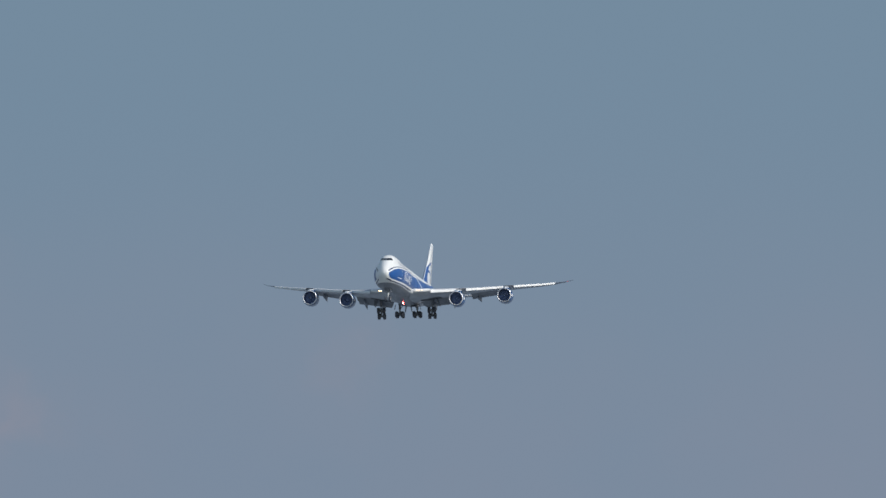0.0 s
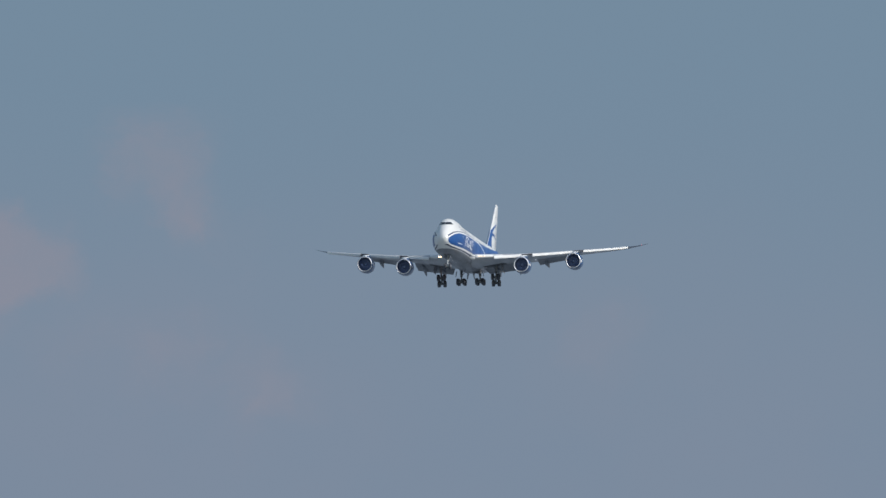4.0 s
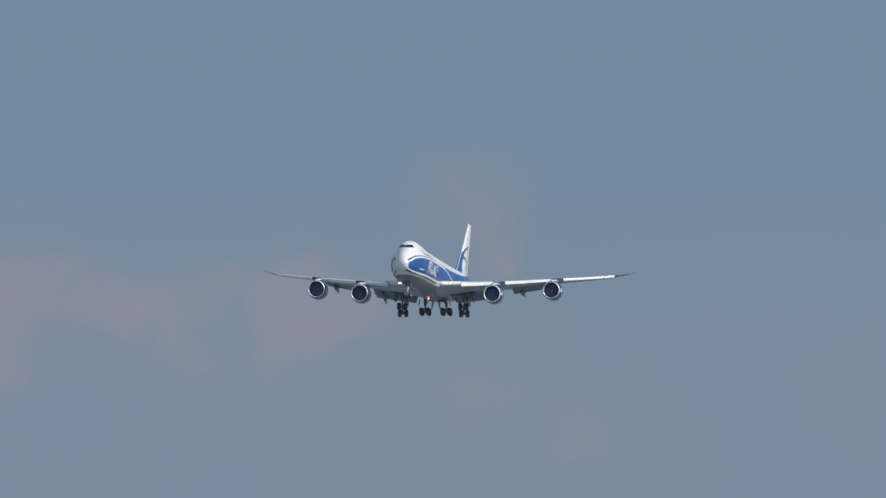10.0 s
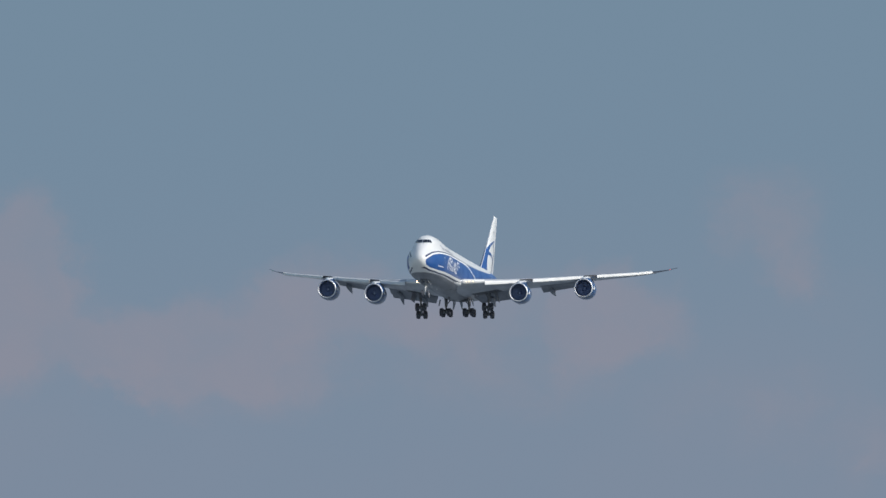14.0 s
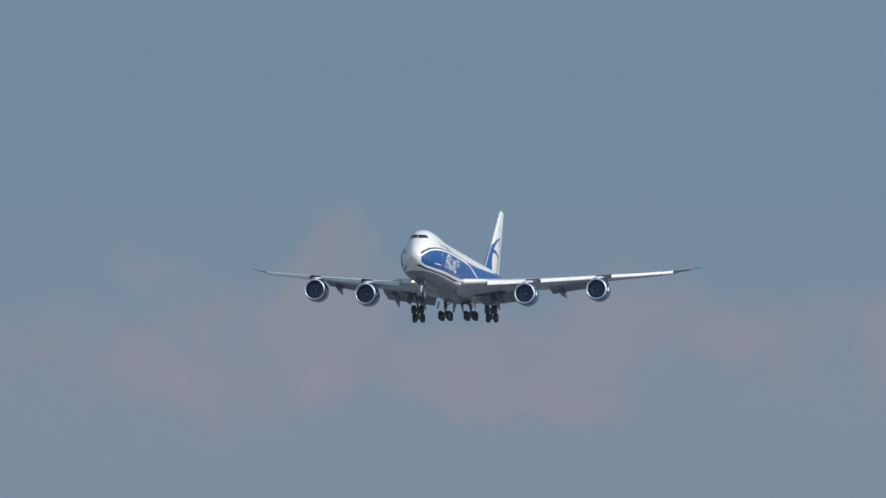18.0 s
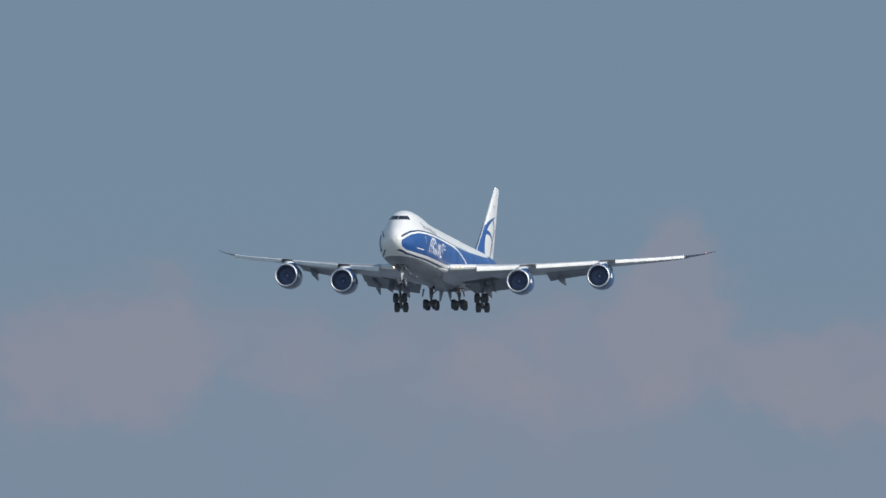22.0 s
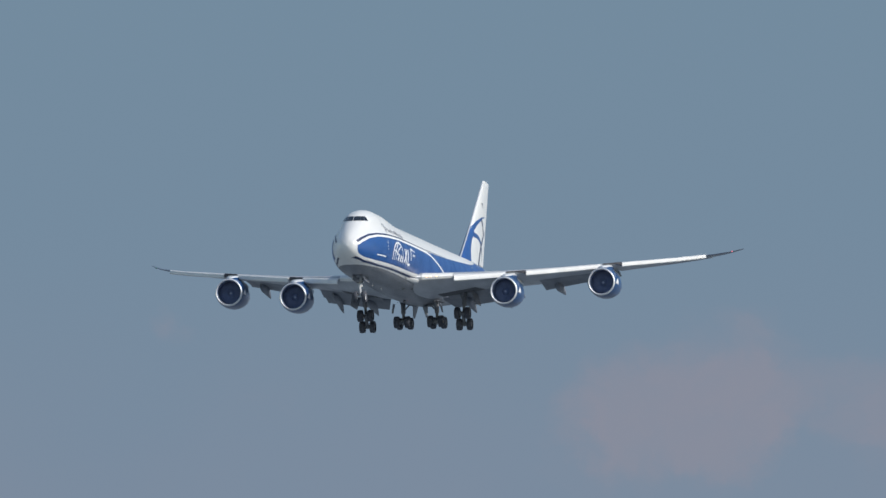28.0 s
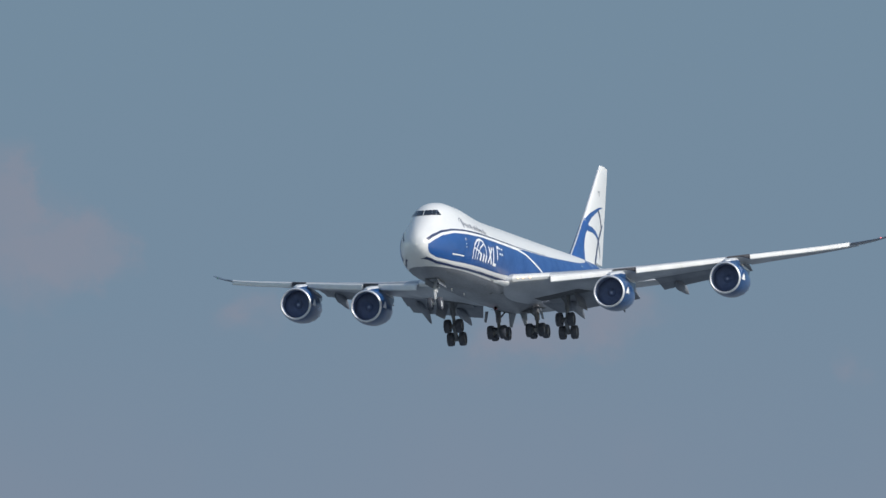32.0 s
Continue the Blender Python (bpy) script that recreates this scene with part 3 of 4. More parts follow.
def rear_block(y0, y1, side, k0, k1, turn, name, mat, parent, drop=0.0, back=0.0, label="", bulge=0.5, skew=0.0):
    """A flap, aileron or spoiler panel: the wing's rear from k0 to k1, slid back and turned down."""
    bm = bmesh.new()
    rings = []
    for i in range(7):
        y = y0 + (y1 - y0) * i / 6
        c = w_trail(y) - w_lead(y)
        q = i / 6
        fall = drop[0] + (drop[1] - drop[0]) * q if isinstance(drop, tuple) else drop
        base = at(w_lead(y) + k0 * c + back * c, y, w_up(y) - math.sin(radians(w_twist(y))) * (k0 - 0.1) * c - fall * c)
        long = (k1 - k0) * c
        ring = []
        a = radians(turn[0] + (turn[1] - turn[0]) * q if isinstance(turn, tuple) else turn)
        prof = [(0, 0), (0.06, 0.055), (0.2, 0.085), (0.45, 0.08), (0.75, 0.045), (1, 0.004), (0.7, -0.012), (0.4, -0.03), (0.15, -0.05), (0.03, -0.035)]
        for s, h in prof:
            s, h = s * long, h * long * bulge * 2
            dx, dz = s * math.cos(a) + h * math.sin(a), -s * math.sin(a) + h * math.cos(a)
            ring.append(Vector((base.x - dx, (base.y - skew * (1 - q) * (1 - s / long)) * side, base.z + dz)))
        rings.append(ring)
    loft(bm, rings)
    return part(name, bm, mat, parent, label)


def krueger(y0, y1, side, parent, long=0.88):
    """A leading-edge flap with a rounded upper lip, swung out ahead of and below the wing's nose."""
    bm = bmesh.new()
    rings = []
    lip = curve((0, 0.40, 0.52, 1), (20, 31, 76, 84))
    for i in range(9):
        y = y0 + (y1 - y0) * i / 8
        L = long * (1.0 - 0.015 * (y - 3))
        lead = at(w_lead(y), y, w_up(y) + 0.10)
        ring, outer, inner = [], [], []
        fx, fz = 0.11 * L, 0.0
        for j in range(13):
            k = j / 12
            outer.append((fx, fz))
            inner.append((fx - 0.06 - 0.05 * k, fz - 0.07))
            d = radians(lip(k + 0.5 / 12))
            fx, fz = fx + L / 12 * math.cos(d), fz - L / 12 * math.sin(d)
        for fx, fz in outer + inner[::-1]:
            ring.append(Vector((lead.x + fx * 0.9 - 0.08, (lead.y + fx * 0.30) * side, lead.z + fz)))
        rings.append(ring)
    loft(bm, rings)
    return part("leading_edge_flap", bm, SLAT, parent, "pale leading-edge flap, swung out")


def canoe(y, side, parent, tip_aft, tip_up, long, wide, deep):
    """A flap track fairing: a pod under the wing whose rear tips down with the flap to a point."""
    bm = bmesh.new()
    front = tip_aft - long
    c = w_trail(y) - w_lead(y)
    head = w_up(y) - math.sin(radians(w_twist(y))) * (front - w_lead(y)) - 0.045 * c
    rings = []
    for i in range(15):
        k = i / 14
        r = max(0.03, math.sin(math.pi * k ** 0.72) ** 0.62) if k < 0.38 else max(0.03, (1 - k) / 0.62) ** 0.62
        z = head - 0.25 * min(1, k / 0.4) - (head - 0.25 - tip_up) * max(0.0, (k - 0.42) / 0.58) ** 1.1
        ring = []
        for j in range(14):
            q = 2 * math.pi * j / 14
            p = at(front + k * long, y + wide * r * math.cos(q), z + deep * r * math.sin(q))
            ring.append(Vector((p.x, p.y * side, p.z)))
        rings.append(ring)
    loft(bm, rings)
    return part("flap_track_fairing", bm, FLAP, parent, "pointed grey flap track pod")


def wing(side):
    bm = bmesh.new()
    ys = [1.5, 3.25, 5, 7, 9, 11.1, 11.2, 12, 12.98, 13.08, 15, 18, 20.7, 20.8, 24, 27, 29, 29.9]
    rings = []
    for y in ys:
        rear = 0.675 if 11.15 < y < 13.0 else 0.76 if y <= 20.75 else 0.80
        rings.append([wing_point(y, k if k < 0.74 else rear, True, side) for k in reversed(KS)]
                     + [wing_point(y, k if k < 0.74 else rear, False, side) for k in KS[1:]])
    loft(bm, rings)
    w = part("wing", bm, WING, plane, "grey swept wing with drooped flaps")
    # raked tip
    bm = bmesh.new()
    full = KS + [0.82, 0.9, 0.96, 0.995]
    rings = []
    for y in (29.92, 30.5, 31.1, 31.7, 32.3, 32.75, 33.05):
        rings.append([wing_point(y, k, True, side) for k in reversed(full)] + [wing_point(y, k, False, side) for k in full[1:]])
    loft(bm, rings)
    part("wing_tip", bm, TIP, w, "dark raked wing tip")
    # trailing edge
    rear_block(3.7, 11.0, side, 0.64, 0.885, (9, 20), "flap", FLAP, w, drop=0.004, back=0.0, label="inboard fore flap, lowered")
    rear_block(3.7, 10.95, side, 0.845, 1.07, (15, 19), "flap", FLAP, w, drop=(0.018, 0.044), back=0.0, label="inboard aft flap, lowered", skew=0.85)
    rear_block(13.15, 20.6, side, 0.64, 0.89, 9, "flap", FLAP, w, drop=(0.012, 0.004), back=0.0, label="outboard fore flap, lowered")
    rear_block(13.05, 20.6, side, 0.85, 1.09, (15, 14), "flap", FLAP, w, drop=(0.024, 0.014), back=0.0, label="outboard aft flap, lowered")
    rear_block(11.2, 12.98, side, 0.67, 0.92, -10, "aileron", WING, w, drop=-0.022, label="inboard aileron")
    rear_block(20.7, 29.8, side, 0.79, 1.0, 2, "aileron", WING, w, drop=0.0, label="outboard aileron")
    for y0 in (3.9, 5.6, 7.3, 9.0, 12.9, 14.8, 16.7, 18.6):
        rear_block(y0, y0 + 1.6, side, 0.60, 0.745, 2, "spoiler", WING, w, drop=-0.028, bulge=0.18)
    # leading edge
    for y0, y1 in ((6.3, 8.7), (8.712, 11.1), (13.05, 16.6), (16.612, 20.1), (22.05, 24.6), (24.612, 27.2), (27.212, 29.8)):
        krueger(y0, y1, side, w)
    # added dark wedges, deeper outboard: flap shadow in the leading-edge gaps over the pylons
    for y0, y1 in ((11.3, 13.04), (20.3, 22.04)):
        bm = bmesh.new()
        rings = []
        for i in range(9):
            q = i / 8
            y = y0 + (y1 - y0) * q
            p = at(w_lead(y), y * side, w_up(y))
            deep = 0.07 + 0.32 * q ** 4
            rings.append([p + Vector((dx, 0.05 * dx * side, dz)) for dx, dz in ((0.0, 0.14), (0.10, 0.10), (0.14, 0.08 - deep * 0.5), (0.10, 0.08 - deep), (0.0, 0.06 - deep))])
        loft(bm, rings)
        part("leading_edge_gap_shade", bm, GAP_SHADE, w, "dark wedge for the shade in the leading-edge gap over the engine")
    # flap tracks
    for y, tip, up, long in ((5.46, 41.2, 1.55, 4.9), (9.35, 41.2, 1.93, 4.9), (14.4, 45.9, 3.74, 5.1), (18.7, 46.8, 4.35, 4.6)):
        canoe(y, side, w, tip, up, long, 0.45, 0.58)
    # bare metal leading edge at the root
    bm = bmesh.new()
    rings = []
    for i in range(9):
        y = 3.35 + 2.9 * i / 8
        line = [wing_point(y, k, True, side) for k in (0.05, 0.03, 0.015, 0.006)] + [wing_point(y, 0, True, side)]
        line += [wing_point(y, k, False, side) for k in (0.006, 0.012)]
        rings.append([bm.verts.new(p + Vector((0.03, 0, 0.012 if j < 4 else -0.004))) for j, p in enumerate(line)])
    for r0, r1 in zip(rings, rings[1:]):
        for j in range(6):
            bm.faces.new((r0[j], r0[j + 1], r1[j + 1], r1[j]))
    part("root_leading_edge", bm, SLAT, w, "pale root leading edge")
    # wing-root landing lamps
    for y in ((3.8, 4.2) if side == -1 else (3.8, 4.2, 4.75)):
        bm = bmesh.new()
        p = wing_point(y, 0.0, True, side)
        r = 0.095 if side == -1 else 0.07
        spun(bm, [(0.10, 0.001), (0.10, r), (0.02, r + 0.005)], (p.x + 0.02, p.y, p.z + 0.03), n=20)
        part("landing_light", bm, LANDING if side == -1 else SIDE_LAMP, w, "lit warm landing light")
    bm = bmesh.new()
    p = wing_point(32.15, 0.0, True, side)
    spun(bm, [(0.09, 0.001), (0.06, 0.06), (-0.05, 0.08)], tuple(p), n=12)
    part("navigation_light", bm, NAV_RED if side == 1 else NAV_GREEN, w, "red wing tip light" if side == 1 else "green wing tip light")
    return w


wings = {s: wing(s) for s in (1, -1)}


# ---- engines ----
def engine(aft, port, up):
    """A nacelle with a bare metal lip; aft, port, up: the middle of its mouth."""
    bm = bmesh.new()
    c = at(aft, port, up)
    o = (c.x, c.y, c.z - 0.02)
    spun(bm, [(-0.16, 1.50), (-0.5, 1.57), (-1.0, 1.63), (-1.7, 1.66), (-2.6, 1.64), (-3.5, 1.55), (-4.3, 1.40), (-4.9, 1.27),
              (-4.88, 1.25), (-4.0, 1.30), (-3.0, 1.28)], o, n=56)
    for v in bm.verts:                    # chevrons round the fan nozzle
        if v.co.x < o[0] - 4.85:
            turn = (math.atan2(v.co.z - o[2], v.co.y - o[1]) / (2 * math.pi) * 14) % 1.0
            v.co.x += 0.34 * abs(turn - 0.5) - 0.17
    eng = part("engine", bm, COWL, plane, "glossy blue jet engine nacelle")
    bm = bmesh.new()
    spun(bm, [(-0.17, 1.503), (-0.08, 1.475), (-0.02, 1.43), (0, 1.39), (-0.015, 1.352), (-0.06, 1.325), (-0.14, 1.31)], o, n=56)
    part("inlet_lip", bm, LIP, eng, "bright bare metal intake ring")
    bm = bmesh.new()
    spun(bm, [(-0.135, 1.312), (-0.5, 1.305), (-0.9, 1.325), (-1.35, 1.34), (-1.9, 1.34)], o, n=56)
    part("inlet_duct", bm, LINER, eng)
    bm = bmesh.new()
    spun(bm, [(-1.52, 1.335), (-1.54, 0.01)], o, n=40)
    part("fan_backing", bm, FANBACK, eng)
    for i in range(18):
        bm = bmesh.new()
        a = 2 * math.pi * i / 18
        rows = []
        for j in range(7):
            r = 0.40 + 0.92 * j / 6
            tw = radians(66 + 12 * j / 6)
            ch = 0.50 + 0.24 * math.sin(math.pi * j / 6)
            sweep = 0.22 * math.sin(math.pi * (j / 6) ** 1.3)
            row = []
            for k in (-1, 0, 1):
                along = -1.34 + sweep * 0.5 - k * ch * 0.5 * math.cos(tw)
                round_ = k * ch * 0.5 * math.sin(tw) / r
                row.append(bm.verts.new((o[0] + along, o[1] + r * math.cos(a + round_), o[2] + r * math.sin(a + round_))))
            rows.append(row)
        for r0, r1 in zip(rows, rows[1:]):
            for j in range(2):
                bm.faces.new((r0[j], r0[j + 1], r1[j + 1], r1[j]))
        part("fan_blade", bm, BLADE, eng)
    bm = bmesh.new()
    spun(bm, [(-1.10, 0.005), (-1.105, 0.06), (-1.125, 0.12)], o, n=24)
    spun(bm, [(-1.125, 0.12), (-1.17, 0.20), (-1.24, 0.31), (-1.42, 0.44)], o, n=24, slot=1)
    part("spinner", bm, [SPINNER, BLADE], eng, "dark blue fan spinner with a pale tip")
    bm = bmesh.new()
    spun(bm, [(-3.0, 1.0), (-4.2, 0.98), (-5.0, 0.80), (-5.6, 0.62), (-5.58, 0.58), (-5.0, 0.6)], o, n=36)
    spun(bm, [(-5.0, 0.45), (-5.7, 0.38), (-6.4, 0.12), (-6.55, 0.01)], o, n=24)
    part("exhaust_nozzle", bm, TITAN, eng, "bare titanium exhaust nozzle")
    # pylon
    bm = bmesh.new()
    y = abs(port)
    lead = 40 - at(w_lead(y), 0, 0).x
    under = w_up(y) - 4.0
    rings = []
    for s, w, zt, zb in ((aft + 0.75, 0.06, c.z + 1.63, c.z + 1.35), (aft + 1.3, 0.48, c.z + 1.80, c.z + 1.3), (aft + 2.2, 0.70, c.z + 2.00, c.z + 1.25),
                         (lead + 0.1, 0.72, under - 0.07, c.z + 1.0), (lead + 1.2, 0.42, under - 0.1, c.z + 0.7), (lead + 3.2, 0.28, under - 0.3, c.z + 0.45),
                         (lead + 5.2, 0.16, under - 0.45, c.z + 0.75), (lead + 6.6, 0.05, under - 0.55, under - 0.95)):
        x = 40 - s
        rings.append([Vector((x, port + w * dy, zb + (zt - zb) * k)) for dy, k in
                      ((-1, 0), (-1, 0.35), (-1, 0.75), (-0.6, 1), (0.6, 1), (1, 0.75), (1, 0.35), (1, 0))])
    loft(bm, rings)
    bm.faces.ensure_lookup_table()
    for i in range(8 * (len(rings) - 1)):
        bm.faces[i].material_index = 0 if i % 8 in (2, 3, 4) else 1
    part("pylon", bm, [WHITE, COWL], eng, "blue engine pylon with a white top")
    return eng


ENGINES = ((34.4, 20.66, 3.85), (25.83, 11.64, 2.31), (25.83, -11.64, 2.31), (34.4, -20.66, 3.85))
engines = [engine(*e) for e in ENGINES]


def cowl_mark(eng, centre, side):
    """A small white emblem on the nacelle's flank."""
    c = at(*centre)
    bm = bmesh.new()
    round_the_cowl = curve((0.16, 0.5, 1.0, 1.7, 2.5), (1.50, 1.57, 1.63, 1.66, 1.63))
    for poly in (((0.30, -0.12), (0.85, -0.14), (1.12, 0.05), (0.98, 0.27)), ((0.92, -0.15), (1.16, -0.14), (1.12, -0.01), (0.96, -0.01))):
        vs = []
        for a, q in poly:
            r = round_the_cowl(a) + 0.055
            vs.append(bm.verts.new((c.x - a, c.y + side * r * math.cos(q), c.z - 0.02 + r * math.sin(q))))
        bm.faces.new(vs)
    part("cowl_mark", bm, MARK, eng, "small white emblem", smooth=False)


for e, where in zip(engines, ENGINES):
    for s in (1, -1):
        cowl_mark(e, where, s)

# ---- tail ----
t_lead = curve((8.2, 9.6, 19.2), (56.6, 58.7, 71.0))
t_trail = curve((8.2, 9.6, 19.2), (70.2, 70.65, 74.05))


def fin_half(aft, up):
    a, b = t_lead(up), t_trail(up)
    k = min(max((aft - a) / (b - a), 0.0), 1.0)
    t = 0.10 - 0.015 * (up - 8) / 11
    return 5 * t * (0.2969 * math.sqrt(k) - 0.126 * k - 0.3516 * k**2 + 0.2843 * k**3 - 0.1015 * k**4) * (b - a)


def fin_panel(name, k0, k1, u0, u1, mat, parent, label="", slots=None):
    bm = bmesh.new()
    rings = []
    for i in range(13):
        up = u0 + (u1 - u0) * i / 12
        a, b = t_lead(up), t_trail(up)
        ks = [k0 + (k1 - k0) * (0.5 - 0.5 * math.cos(math.pi * j / 12)) for j in range(13)]
        ring = [at(a + k * (b - a), fin_half(a + k * (b - a), up), up) for k in ks]
        ring += [at(a + k * (b - a), -fin_half(a + k * (b - a), up) - 1e-4, up) for k in reversed(ks)]
        rings.append(ring)
    # rounded cap
    last = rings[-1]
    mid = sum(last, Vector()) / len(last)
    rings.append([Vector((p.x * 0.97 + mid.x * 0.03, p.y * 0.45, p.z + 0.10)) for p in last])
    loft(bm, rings)
    return part(name, bm, mat, parent, label)


fin = fin_panel("tail_fin", 0.0, 0.70, 8.2, 19.1, WHITE, plane, "tall white swept fin with blue arcs")
fin_panel("rudder", 0.705, 1.0, 9.5, 19.0, WHITE, fin, "white rudder")

def fin_point(aft, up, side, proud=0.014):
    p = at(aft, fin_half(aft, up) + proud, up)
    return Vector((p.x, p.y * side, p.z))


def fin_strip(name, points, wide, mat, side, ends=(1, 1), proud=0.016, label=""):
    bm = bmesh.new()
    pts = []
    for (a0, u0), (a1, u1) in zip(points, points[1:]):
        pts += [Vector((a0 + (a1 - a0) * i / 6, u0 + (u1 - u0) * i / 6)) for i in range(6)]
    pts.append(Vector(points[-1]))
    rows = []
    for i, p in enumerate(pts):
        t = (pts[min(i + 1, len(pts) - 1)] - pts[max(i - 1, 0)]).normalized()
        w = wide * (ends[0] + (ends[1] - ends[0]) * i / (len(pts) - 1)) / 2
        rows.append([bm.verts.new(fin_point(p.x - t.y * w * j, p.y + t.x * w * j, side, proud)) for j in (-1, 0, 1)])
    for r0, r1 in zip(rows, rows[1:]):
        for j in range(2):
            bm.faces.new((r0[j], r0[j + 1], r1[j + 1], r1[j]))
    return part(name, bm, mat, fin, label)


def fin_marks(side):
    edge = curve((8.9, 9.46, 10.38, 11.34, 12.19, 12.6, 12.95, 13.5), (61.8, 61.64, 61.85, 62.5, 63.5, 64.5, 64.35, 63.3))
    bm = bmesh.new()
    rows = []
    for i in range(33):
        up = 8.75 + 4.72 * i / 32
        a0 = t_lead(up) + 0.05
        a1 = max(edge(max(up, 8.9)), a0 + 0.02)
        rows.append([bm.verts.new(fin_point(a0 + (a1 - a0) * (j / 12) ** 2, up, side, 0.022)) for j in range(13)])
    for r0, r1 in zip(rows, rows[1:]):
        for j in range(12):
            bm.faces.new((r0[j], r0[j + 1], r1[j + 1], r1[j]))
    for r in rows:                        # carried round the leading edge
        tip = r[0].co
        r.insert(0, bm.verts.new((tip.x + 0.052, 0.035 * side, tip.z)))
    for r0, r1 in zip(rows, rows[1:]):
        bm.faces.new((r0[0], r0[1], r1[1], r1[0]))
    part("blue_sweep", bm, BLUE, fin, "blue sweep up the fin's leading edge")
    fin_strip("fin_arc", ((63.95, 13.12), (65.8, 13.96), (67.7, 14.50), (69.2, 14.86), (70.9, 15.11)), 0.56, BLUE, side, (1.15, 0.12), label="blue arc")
    fin_strip("fin_arc", ((63.9, 12.52), (65.59, 12.49), (67.02, 12.26), (68.06, 11.9)), 0.50, BLUE, side, (1.2, 0.7), 0.018, label="blue arc")
    fin_strip("fin_arc", ((68.0, 11.93), (68.57, 11.38), (68.99, 10.7), (69.2, 10.1)), 0.46, NAVY, side, (1.0, 0.4), 0.020, label="navy arc")
    fin_strip("fin_arc", ((68.5, 14.72), (69.48, 14.07), (69.97, 13.4), (70.15, 12.9)), 0.40, NAVY, side, (1.0, 0.9), 0.020, label="navy arc")
    fin_strip("fin_arc", ((70.75, 13.45), (69.64, 12.65), (68.42, 11.81), (67.38, 10.72), (66.48, 9.56), (66.3, 9.2)), 0.42, NAVY, side, (0.6, 1.5), 0.023, label="navy arc")
    fin_strip("flag_mark", ((68.95, 16.45), (69.8, 16.5)), 0.16, SCRIPT, side, label="small grey mark")
    fin_strip("flag_mark", ((69.6, 16.4), (69.45, 16.05)), 0.20, SCRIPT, side, label="small grey mark")


for s in (1, -1):
    fin_marks(s)


def fin_edge():
    """The bare metal strip along the fin's leading edge."""
    bm = bmesh.new()
    rings = []
    for i in range(25):
        up = 8.75 + 10.2 * i / 24
        p = at(t_lead(up), 0, up)
        rings.append([p + Vector((0.09 * math.cos(q), 0.085 * math.sin(q), 0)) for q in [2 * math.pi * j / 8 for j in range(8)]])
    loft(bm, rings)
    part("leading_edge", bm, LIP, fin, "pale bare metal leading edge")


fin_edge()


def tailplane(side):
    bm = bmesh.new()
    rings = []
    for i in range(9):
        y = 0.8 + 10.3 * i / 8
        a, b = 63.4 + (y - 0.8) * 0.92, 72.0 + (y - 0.8) * 0.38
        u = 7.1 + (y - 0.8) * 0.125
        ring = []
        for top in (True, False):
            seq = KS + [0.85, 0.95, 1.0]
            seq = list(reversed(seq)) if top else seq[1:-1]
            for k in seq:
                h = 5 * 0.09 * (0.2969 * math.sqrt(k) - 0.126 * k - 0.3516 * k**2 + 0.2843 * k**3 - 0.1015 * k**4) * (b - a)
                ring.append(at(a + k * (b - a), y * side, u + (h if top else -h) + 0.03 * (k - 0.3) * (b - a)))
        rings.append(ring)
    loft(bm, rings)
    return part("tailplane", bm, WING, plane, "grey swept tailplane")


for s in (1, -1):
    tailplane(s)


# ---- landing gear ----
def wheel(parent, centre, radius=0.655, wide=0.58, hub=None):
    bm = bmesh.new()
    h = wide / 2
    spun(bm, [(-h * 0.62, radius * 0.52), (-h * 0.80, radius * 0.60), (-h, radius * 0.78), (-h * 0.92, radius * 0.92), (-h * 0.6, radius * 0.985),
              (0, radius), (h * 0.6, radius * 0.985), (h * 0.92, radius * 0.92), (h, radius * 0.78), (h * 0.80, radius * 0.60),
              (h * 0.62, radius * 0.52)], tuple(centre), axis="y", n=28)
    spun(bm, [(-h * 0.60, radius * 0.53), (-h * 0.45, radius * 0.3), (-h * 0.7, radius * 0.16), (-h * 0.7, 0.005)], tuple(centre), axis="y", n=20, slot=1)
    spun(bm, [(h * 0.60, radius * 0.53), (h * 0.45, radius * 0.3), (h * 0.7, radius * 0.16), (h * 0.7, 0.005)], tuple(centre), axis="y", n=20, slot=1)
    return part("wheel", bm, [TYRE, hub or STEEL], parent, "black tyre on a pale rim" if hub else "black tyre on a steel rim")


